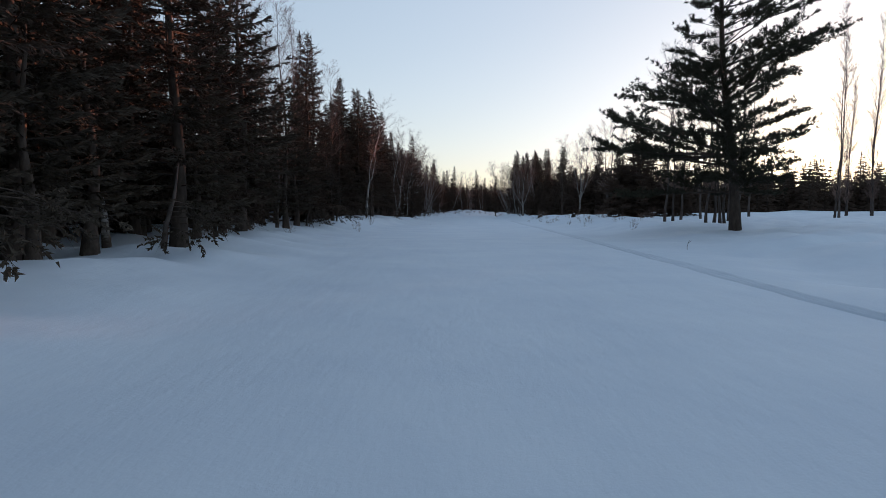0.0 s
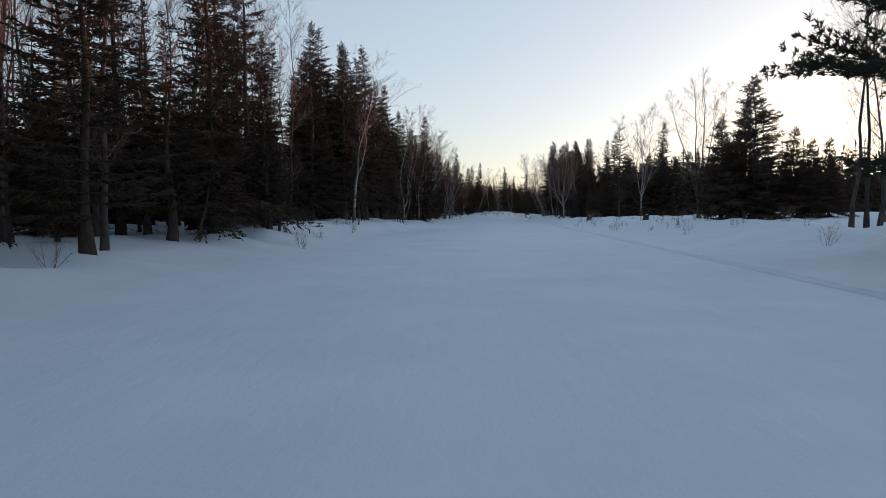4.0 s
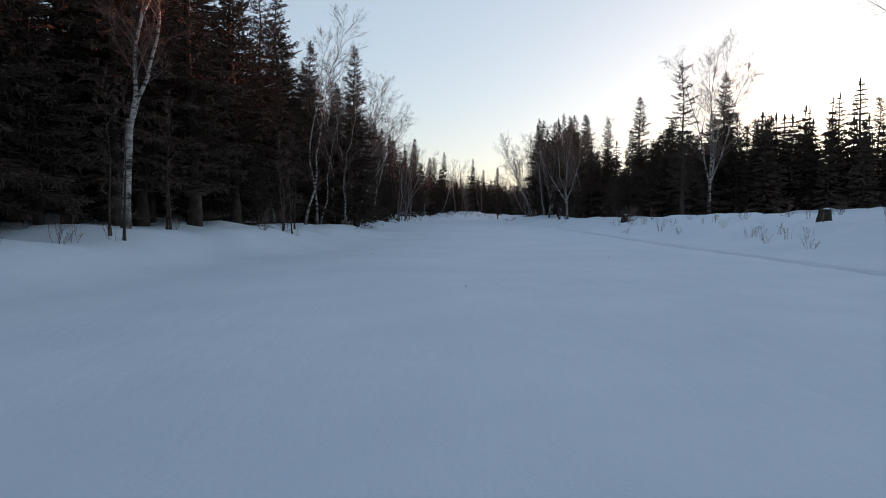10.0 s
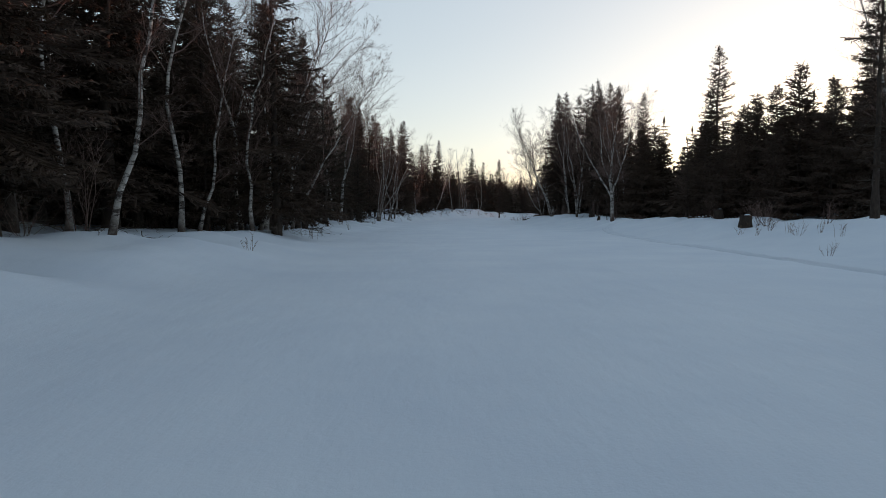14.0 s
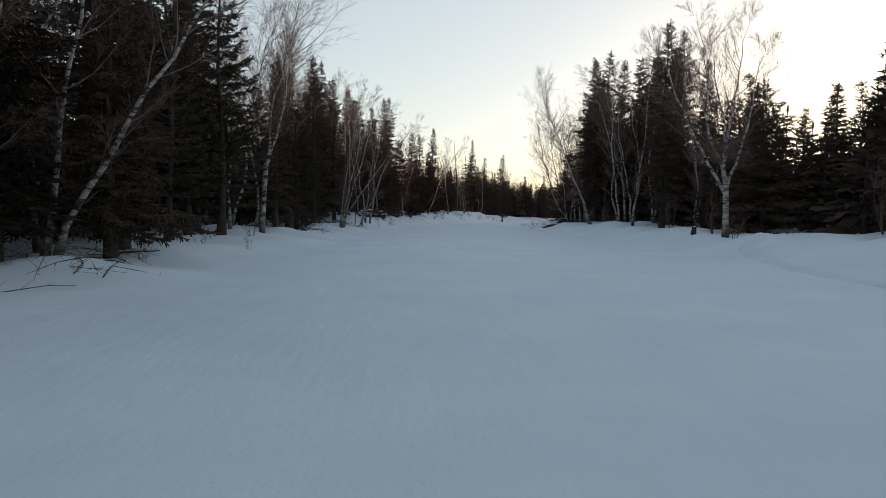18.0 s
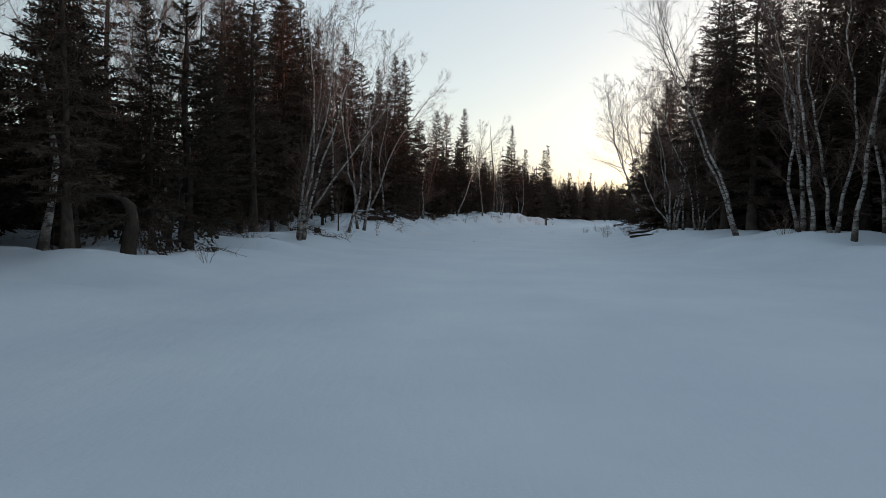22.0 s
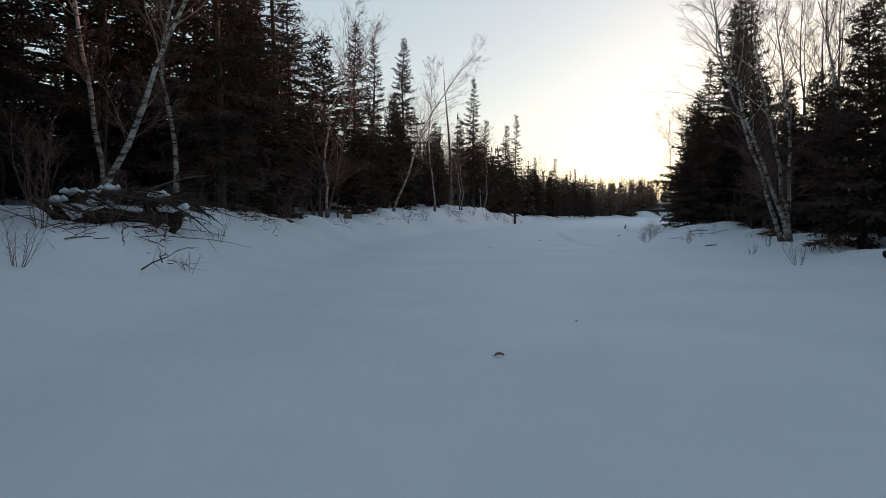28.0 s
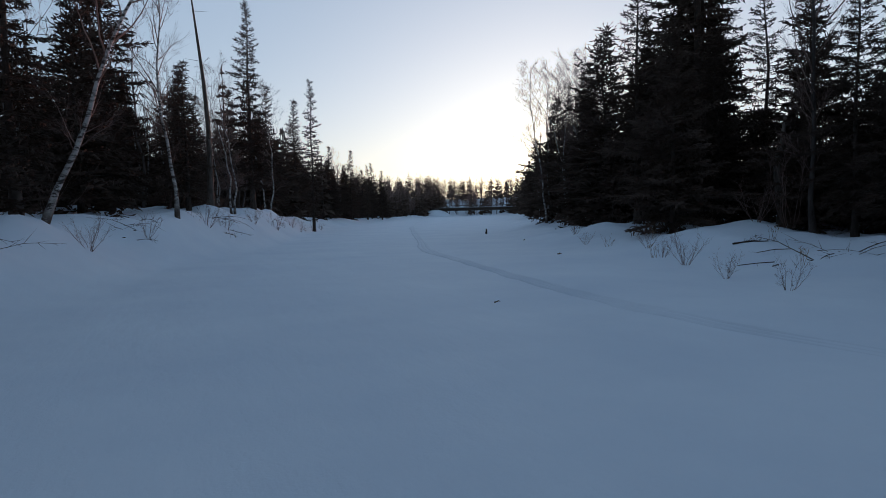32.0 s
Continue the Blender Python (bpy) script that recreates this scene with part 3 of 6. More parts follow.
def cedar(seed, h, r):
    """A dense white cedar: a clear foot, then boughs that hang and turn up, with flat lacy sprays."""
    rng = random.Random(seed)
    trunk, limbs, crown = Geo(), Geo(), Spray(seed)
    trunk.tube([V(0.1 * math.sin(k), 0.1 * math.cos(k) - 0.1, h * k / 8 - (0.3 if k == 0 else 0)) for k in range(9)], [0.3 if k == 0 else 0.2 * (1 - 0.11 * k) for k in range(9)], 8)
    z = 1.3
    while z < h - 0.2:
        u = z / h
        for k in range(7 if u < 0.8 else 4):
            az = rng.uniform(0, 6.28)
            L = (r * (1 - u) ** 0.62 * min(1, 0.75 + u) + 0.1) * rng.uniform(0.6, 1.12)
            d = V(math.cos(az), math.sin(az), 0.3 - 0.1 * (1 - u))
            pts = [V(0, 0, z)]
            for j in range(5):
                d = (d + V(rng.gauss(0, 0.06), rng.gauss(0, 0.06), -0.2 + 0.09 * j + 0.15 * u)).normalized()
                pts.append(pts[-1] + d * L / 5)
            limbs.tube(pts, [0.026, 0.022, 0.018, 0.014, 0.01, 0.004], 3)
            for c in range(int(4 + 8 * L)):
                f = rng.uniform(0.18, 0.999)
                q = along(pts, f)
                al = (along(pts, min(0.999, f + 0.05)) - q).normalized()
                sd = V(-al.y, al.x, 0) * rng.choice((-1, 1))
                d2 = (al + sd * rng.uniform(0.2, 1.1) + V(0, 0, rng.uniform(-0.6, 0.15))).normalized()
                l2 = rng.uniform(0.18, 0.42)
                crown.blade(q, q + d2 * l2, 0.07)
                for w in range(5):
                    o = q + d2 * l2 * rng.uniform(0.1, 0.95)
                    e = (d2 + sd * rng.uniform(-0.9, 0.9) + V(0, 0, rng.uniform(-0.5, 0.25))).normalized()
                    crown.blade(o, o + e * rng.uniform(0.09, 0.2), 0.06)
        z += rng.uniform(0.3, 0.44)
    return h, [("trunk", trunk.mesh("trunk", SPRUCE_BARK)), ("bough_frame", limbs.mesh("bough_frame", SPRUCE_BARK)), ("crown", crown.mesh("cedar_crown", CEDAR_LEAVES, 0.55))]


SHAPES = {
    "spruce_full": dict(seed=1, h=15, r=2.9, z0=1.3, step=0.48, per=7, droop=0.26, dead=26, power=0.9),
    "spruce_slim": dict(seed=2, h=15, r=2.1, z0=1.9, step=0.5, per=6, droop=0.3, dead=34, power=0.8),
    "spruce_ragged": dict(seed=3, h=15.5, r=2.5, z0=2.2, step=0.58, per=6, gap=0.16, droop=0.24, dead=38, power=0.8),
    "spruce_sparse": dict(seed=4, h=15, r=2.4, z0=3.0, step=0.72, per=5, gap=0.3, droop=0.16, dead=34, power=0.6, bare_to=0.5),
    "fir_dense": dict(seed=5, h=9, r=3.1, z0=0.35, step=0.36, per=8, droop=0.12, dead=8, power=0.88),
    "fir_lifted": dict(seed=9, h=8, r=2.5, z0=1.3, step=0.4, per=8, droop=0.18, dead=22, power=0.75),
    "fir_young": dict(seed=6, h=4.5, r=1.4, z0=0.2, step=0.3, per=6, droop=0.0),
    "fir_slender": dict(seed=7, h=10, r=1.9, z0=1.2, step=0.42, per=6, droop=0.2, dead=16, power=0.85),
    "spruce_old": dict(seed=8, h=17, r=3.3, z0=2.2, step=0.56, per=7, gap=0.08, droop=0.34, dead=40, power=0.78),
}
COARSE = {k: conifer(**{**s, "tuft": 0.2, "width": 0.12, "low": True, "dead": s.get("dead", 0) // 2}) for k, s in SHAPES.items()}
KINDS = {
    **{k: conifer(**s) for k, s in SHAPES.items()},
    "birch_lone": bare_tree(11, 13, [(0.05, 0.02, 1.0)], 0.27, 22, kink=1.4),
    "birch_slim": bare_tree(12, 13, [(-0.03, 0.06, 1.0)], 0.22, 22, start=0.36, rise=0.9),
    "birch_leaning": bare_tree(13, 13, [(0.46, 0.05, 1.0)], 0.26, 22, start=0.3, bend=-0.3, r0=0.13, kink=1.5),
    "birch_inclined": bare_tree(25, 13, [(0.15, 0.03, 1.0)], 0.24, 22, start=0.4, bend=0.4, r0=0.11, kink=1.2),
    "birch_slanting": bare_tree(30, 13, [(0.34, 0.03, 1.0)], 0.24, 22, start=0.45, bend=0.5, r0=0.115, kink=0.9),
    "birch_bowed": bare_tree(24, 10, [(0.55, 0.1, 1.0), (0.3, -0.1, 0.95)], 0.3, 18, start=0.3, bend=-1.0, r0=0.11, kink=1.3),
    "birch_forked": bare_tree(26, 12, [(0.34, 0.0, 1.0), (-0.1, 0.06, 0.9)], 0.3, 20, start=0.3, bend=0.3, r0=0.115, fork=2.3, kink=1.8, split=True),
    "birch_crooked": bare_tree(27, 13, [(0.1, 0.0, 1.0), (0.2, 0.05, 0.85)], 0.3, 18, start=0.25, bend=-0.2, r0=0.1, fork=3.4, kink=1.4, split=True),
    "pole_dark": bare_tree(23, 6, [(0.03, -0.03, 1.0)], 0.1, 8, start=0.5, bark=SPRUCE_BARK, rise=1.2, r0=0.06, fine=4, kink=0.3),
    "birch_pair": bare_tree(14, 13, [(0.13, 0.04, 1.0), (-0.1, 0.02, 0.92)], 0.24, 16, kink=1.3),
    "birch_clump": bare_tree(15, 14, [(0.0, 0.05, 1.0), (0.09, 0.1, 0.95), (0.17, -0.04, 0.9), (0.25, 0.06, 0.92), (0.68, 0.0, 0.66)], 0.22, 14, start=0.35, bend=-0.5, split=True, r0=0.1, kink=0.9),
    "birch_fan": bare_tree(16, 11, [(-0.6, 0.0, 0.9), (-0.24, 0.05, 1.0), (0.06, -0.05, 1.0), (0.34, 0.1, 0.92), (0.1, 0.22, 0.95)], 0.26, 17, start=0.2, bend=0.3, fork=2.4, split=True, r0=0.125, fine=12, kink=1.5),
    "birch_tall": bare_tree(17, 18, [(-0.33, 0.1, 1.0), (-0.25, 0.08, 0.92), (-0.16, 0.02, 0.98), (-0.05, -0.02, 0.85)], 0.24, 24, start=0.22, bend=0.2, fine=12, r0=0.17, split=True, kink=0.9),
    "birch_sheaf": bare_tree(29, 11, [(-0.5, 0.0, 0.82), (-0.2, 0.1, 1.0), (0.06, -0.05, 0.95), (0.32, 0.05, 0.85)], 0.26, 15, start=0.25, bend=0.3, r0=0.075, kink=1.5, split=True),
    "birch_broom": bare_tree(28, 13, [(0.16, 0.0, 1.0), (-0.2, 0.05, 0.92), (0.04, 0.1, 0.98), (-0.06, -0.1, 0.9), (0.3, -0.05, 0.84)], 0.22, 16, start=0.25, bend=0.4, fork=2.8, split=True, r0=0.1, kink=0.8),
    "alder": bare_tree(18, 7, [(0.25, 0.1, 1.0), (-0.2, 0.1, 0.9), (0.0, -0.3, 0.85)], 0.34, 10, start=0.2, bark=GREY_BARK),
    "maple": bare_tree(19, 14, [(0.05, 0.0, 1.0), (0.26, 0.1, 0.9), (-0.3, 0.05, 0.86), (0.08, -0.25, 0.88), (-0.1, 0.25, 0.9)], 0.22, 18, start=0.3, bark=GREY_BARK, twigs=PALE_TWIG, bend=0.4, r0=0.15, fork=1.8, split=True, kink=0.8),
    "grey_pole": bare_tree(20, 13, [(0.03, -0.03, 1.0)], 0.2, 22, start=0.33, bark=GREY_BARK, rise=1.1, kink=0.5),
    "grey_ash": bare_tree(21, 14, [(-0.05, 0.03, 1.0)], 0.24, 24, start=0.28, bark=GREY_BARK, rise=1.0, kink=0.7),
    "poplar": bare_tree(22, 20, [(0.0, 0.01, 1.0), (0.03, -0.02, 0.85)], 0.11, 60, start=0.08, rise=2.6, bark=GREY_BARK, fine=8, kink=0.4, r0=0.12),
    "cedar_big": cedar(31, 11, 3.0),
    "cedar_small": cedar(32, 6, 2.2),
    "white_pine": white_pine(41, 17.0),
}
CALLED = {
    "spruce": ("spruce_tree", "tall dark green spruce rising from the snowy bank", "spruce", "spruces along the river"),
    "fir": ("fir_tree", "dense dark fir with boughs down to the snow", "fir", "firs along the river"),
    "birch": ("birch_tree", "leafless white-barked birch with fine reddish twigs", "birch", "birches along the river"),
    "alder": ("alder_bush", "leafless many-stemmed grey alder at the bank", "alder", "alders along the river"),
    "maple": ("maple_tree", "broad leafless maple with pale fanned twigs", "maple", ""),
    "grey": ("hardwood_tree", "slender leafless grey hardwood among the conifers", "tree", "hardwoods in the wood"),
    "pole": ("dead_pole", "short dark bare young trunk at the water's edge", "tree", "bare poles at the water's edge"),
    "poplar": ("poplar_tree", "tall narrow leafless poplar beyond the snowfield", "poplar", "poplars beyond the field"),
    "cedar": ("cedar_tree", "dense white cedar with sprays drooping over the snow", "cedar", "cedars on the bank"),
    "white": ("pine_tree", "large old white pine with long level boughs", "pine", ""),
}
NOTES = {
    "spruce_sparse": "thin half-bare spruce with ragged sparse boughs", "spruce_ragged": "ragged spruce with gaps between its drooping boughs", "fir_lifted": "dark fir with a bare lower trunk and dead twigs", "fir_young": "small young fir standing in the snow",
    "spruce_slim": "slim dark spruce with dead lower branches", "birch_leaning": "white birch leaning far out over the frozen river", "birch_clump": "clump of white birch stems from one root, one leaning out",
    "birch_inclined": "slender white birch leaning to one side", "birch_slanting": "white birch slanting out over the snow", "birch_forked": "white birch whose trunk forks low down", "birch_crooked": "crooked white birch forking at mid height", "birch_sheaf": "birch of several thin stems spreading from the root", "birch_broom": "tall birch opening into a broad fan of thin stems", "birch_fan": "birch with stems fanned out from a short base", "birch_pair": "two white birch stems from one root", "birch_tall": "tall birch of several thick pale stems", "birch_slim": "slim upright white birch",
    "birch_bowed": "grey birch bowed low over the frozen river",
    "spruce_old": "tall old spruce with broad drooping boughs",
}
planted = []


def plant(kind, x, y, h=None, turn=None, sink=0.0, wide=1.0, near=True):
    h0, parts = KINDS[kind] if near and y < 212 else COARSE.get(kind, KINDS[kind])
    rng = random.Random(int(x * 131 + y * 977))
    s = (h or h0 * rng.uniform(0.85, 1.1)) / h0
    name, label, cat, group = CALLED[kind.split("_")[0]]
    root = tagged(new(name), NOTES.get(kind, label), cat, group)
    for pname, me in parts:
        o = new(pname, me)
        o.parent = root
        if pname == "dead_skirt":
            tagged(o, kind="stuff")
    w = s * wide * rng.uniform(0.94, 1.06)
    root.matrix_basis = pose(x, y, ground_at(x, y) - sink, 0, 0, rng.uniform(0, 360) if turn is None else turn) @ Matrix.Diagonal((w, w, s, 1))
    planted.append((x, y))
    return root


# trees that stand out along the left bank: kind, x, y, height, turn
for item in [
    ("cedar_big", -8.4, 19.2, 12, 20), ("grey_ash", -16.6, 44.7, 15, 10), ("spruce_ragged", -14.3, 46.8, 14, 40), ("grey_ash", -15.3, 50.7, 15, 170), ("grey_ash", -14.5, 40.8, 14.5, 80), ("grey_pole", -16.2, 54.7, 15, 0), ("cedar_big", -9.6, 13.5, 12, 80), ("cedar_small", -8.2, 9.6, 5.5, 150), ("spruce_old", -11.5, 23, 16, 10), ("fir_slender", -10.0, 27.5, 12, 40),
    ("spruce_full", -10.6, 33.0, 9, 0), ("grey_ash", -11.3, 35.8, 15, 0), ("grey_ash", -12.4, 32.6, 15.5, 90), ("grey_ash", -12.9, 38.4, 15, 200), ("grey_pole", -11.0, 40.2, 14.5, 0), ("grey_ash", -11.6, 29.8, 15, 140), ("cedar_big", -9.6, 37.2, 9, 200), ("spruce_ragged", -12.6, 42.4, 11, 15), ("cedar_small", -10.6, 43.8, 6, 10), ("spruce_full", -10.4, 47.0, 14.5, 30),
    ("spruce_slim", -12.3, 52.6, 16.0, 0), ("spruce_sparse", -11.5, 54.2, 15.2, 60), ("spruce_full", -10.2, 53.0, 10, 25), ("cedar_small", -9.3, 51.0, 4.2, 0), ("spruce_full", -14.5, 61, 14.5, 90),
    ("spruce_full", -11.74, 68.9, 15.5, 10), ("spruce_slim", -10.27, 73.8, 15.2, 50, 0.0, 1.2), ("spruce_slim", -9.1, 77.5, 15.9, 100, 0.0, 1.2), ("birch_crooked", -9.1, 71.9, 13.0, 20), ("spruce_full", -12.5, 83, 14, 5),
    ("spruce_old", -11.4, 78.6, 16, 75), ("spruce_ragged", -12.0, 87, 15, 33), ("birch_inclined", -7.0, 88.6, 12, 0), ("birch_inclined", -7.4, 95.5, 10, 10), ("birch_slim", -9.4, 91.0, 13, 40), ("birch_slim", -7.2, 93.5, 13, 0),
    ("spruce_full", -5.05, 97.6, 13.1, 40), ("birch_lone", -5.6, 96.2, 10, 10), ("birch_slim", -6.8, 98.8, 11, 120), ("spruce_slim", -7.3, 104.8, 12, 0),
    ("spruce_full", -8.0, 108.2, 13, 70), ("birch_lone", -9.0, 111.5, 12, 10), ("spruce_ragged", -7.5, 113.3, 13, 15), ("spruce_slim", -8.2, 120.4, 13, 22), ("cedar_big", -7.0, 120.9, 11.5, 40, 0.0, 0.78), ("cedar_big", -7.8, 117.4, 11, 140, 0.0, 0.8), ("spruce_old", -9.2, 124, 15, 0),
    ("birch_crooked", -6.4, 125.3, 14, 0, 0.1), ("birch_inclined", -8.6, 127.4, 13, 10), ("birch_slim", -9.4, 128.6, 13, 0), ("spruce_ragged", -6.4, 128.4, 9, 60), ("cedar_big", -6.7, 135.2, 8, 30), ("fir_slender", -8.2, 131.5, 8.5, 0),
    ("birch_clump", -4.45, 141.3, 11.5, 0, 0.1), ("spruce_slim", -7.3, 149.0, 14, 0), ("spruce_slim", -6.0, 148.0, 12.6, 140), ("birch_pair", -3.4, 151.8, 11, 20), ("birch_inclined", -3.9, 150.2, 11, 0), ("pole_dark", -4.3, 149.4, 5, 0), ("birch_inclined", -8.0, 155.2, 12, -10), ("grey_ash", -7.0, 158.8, 14, 20), ("birch_slim", -5.6, 164.4, 12.5, 60), ("birch_slim", -3.4, 163.6, 11, 0),
    ("birch_lone", -6.2, 157.4, 13.5, 70), ("spruce_ragged", -8.6, 160.6, 14, 20), ("birch_leaning", -4.6, 161.2, 11, 5), ("spruce_ragged", -2.6, 174, 15.0, 0), ("spruce_slim", -4.4, 169, 13, 80),
    ("spruce_full", 0.1, 187.3, 12.2, 45), ("birch_lone", -1.0, 180.6, 12, 0), ("birch_leaning", 2.5, 188.2, 11.5, -5, 0.2), ("spruce_full", 3.5, 199.1, 14.4, 12), ("spruce_slim", 1.2, 193, 13, 66),
    ("birch_slim", 6.1, 196.8, 12.5, 20), ("spruce_slim", 11.3, 211.8, 13.8, 30), ("birch_pair", 9.5, 207, 9, 60), ("spruce_full", 15.5, 230.2, 12.6, 10),
    ("birch_pair", 13.8, 221, 10, 15), ("spruce_slim", 19.6, 229.4, 14.9, 0, 0.0, 0.8), ("spruce_full", 21.0, 244, 14.2, 0), ("spruce_full", 38.7, 279.5, 12.8, 0), ("spruce_full", 30, 262, 11, 40),
    ("spruce_slim", 46, 292, 11.5, 0), ("spruce_slim", 50, 301, 12.5, 50), ("spruce_full", 56, 311, 12, 20),
    ("spruce_old", -10.4, 80.6, 15.5, 20, 0.0, 1.15), ("spruce_full", -9.6, 84.4, 14, 130, 0.0, 1.1), ("spruce_old", -12.4, 74.6, 16.5, 200, 0.0, 1.1),
    ("cedar_small", -8.6, 12.6, 5, 30), ("cedar_small", -9.0, 15.4, 5.6, 120), ("cedar_small", -9.4, 23.0, 5, 60), ("cedar_big", -11.2, 17.0, 12.5, 0), ("cedar_big", -11.6, 28.0, 11, 40),
    ("spruce_full", -12.6, 155.5, 15, 0), ("spruce_full", -12.8, 161.5, 15.5, 40), ("spruce_full", -11.6, 167.5, 15, 80), ("spruce_full", -11.2, 150.0, 15, 120),
    ("spruce_old", -9.8, 158.0, 16, 0), ("spruce_old", -8.8, 164.4, 15, 60), ("spruce_full", -7.4, 168.6, 15, 20), ("spruce_old", -10.2, 163, 16, 130), ("spruce_full", -8.8, 153.6, 15.5, 80),
    ("birch_leaning", -6.3, 99.4, 9, 10), ("birch_lone", -9.8, 80.0, 14, 90), ("grey_pole", -11.8, 63.0, 15, 0),
    ("birch_forked", -6.85, 102.7, 12, 0, 0.15), ("birch_inclined", -6.8, 104.9, 12, 0), ("birch_bowed", -7.2, 108.8, 10, 0), ("spruce_full", -6.5, 110.5, 12, 20), ("spruce_old", -7.8, 143.4, 10.5, 0), ("spruce_full", -7.4, 139.0, 8.5, 60), ("spruce_full", -9.0, 147.2, 11.5, 0), ("grey_ash", -8.2, 141.0, 14, 0), ("grey_pole", -7.6, 136.8, 13.5, 80), ("grey_ash", -9.4, 144.4, 14.5, 200), ("birch_lone", -8.8, 138.2, 13.5, 30), ("spruce_full", -2.7, 165.4, 13.2, 90),
    ("spruce_old", -9.8, 116.6, 15, 40), ("spruce_full", -8.6, 99.6, 14, 10), ("spruce_full", 13.4, 242.6, 14.6, 0),
]:
    plant(*item)
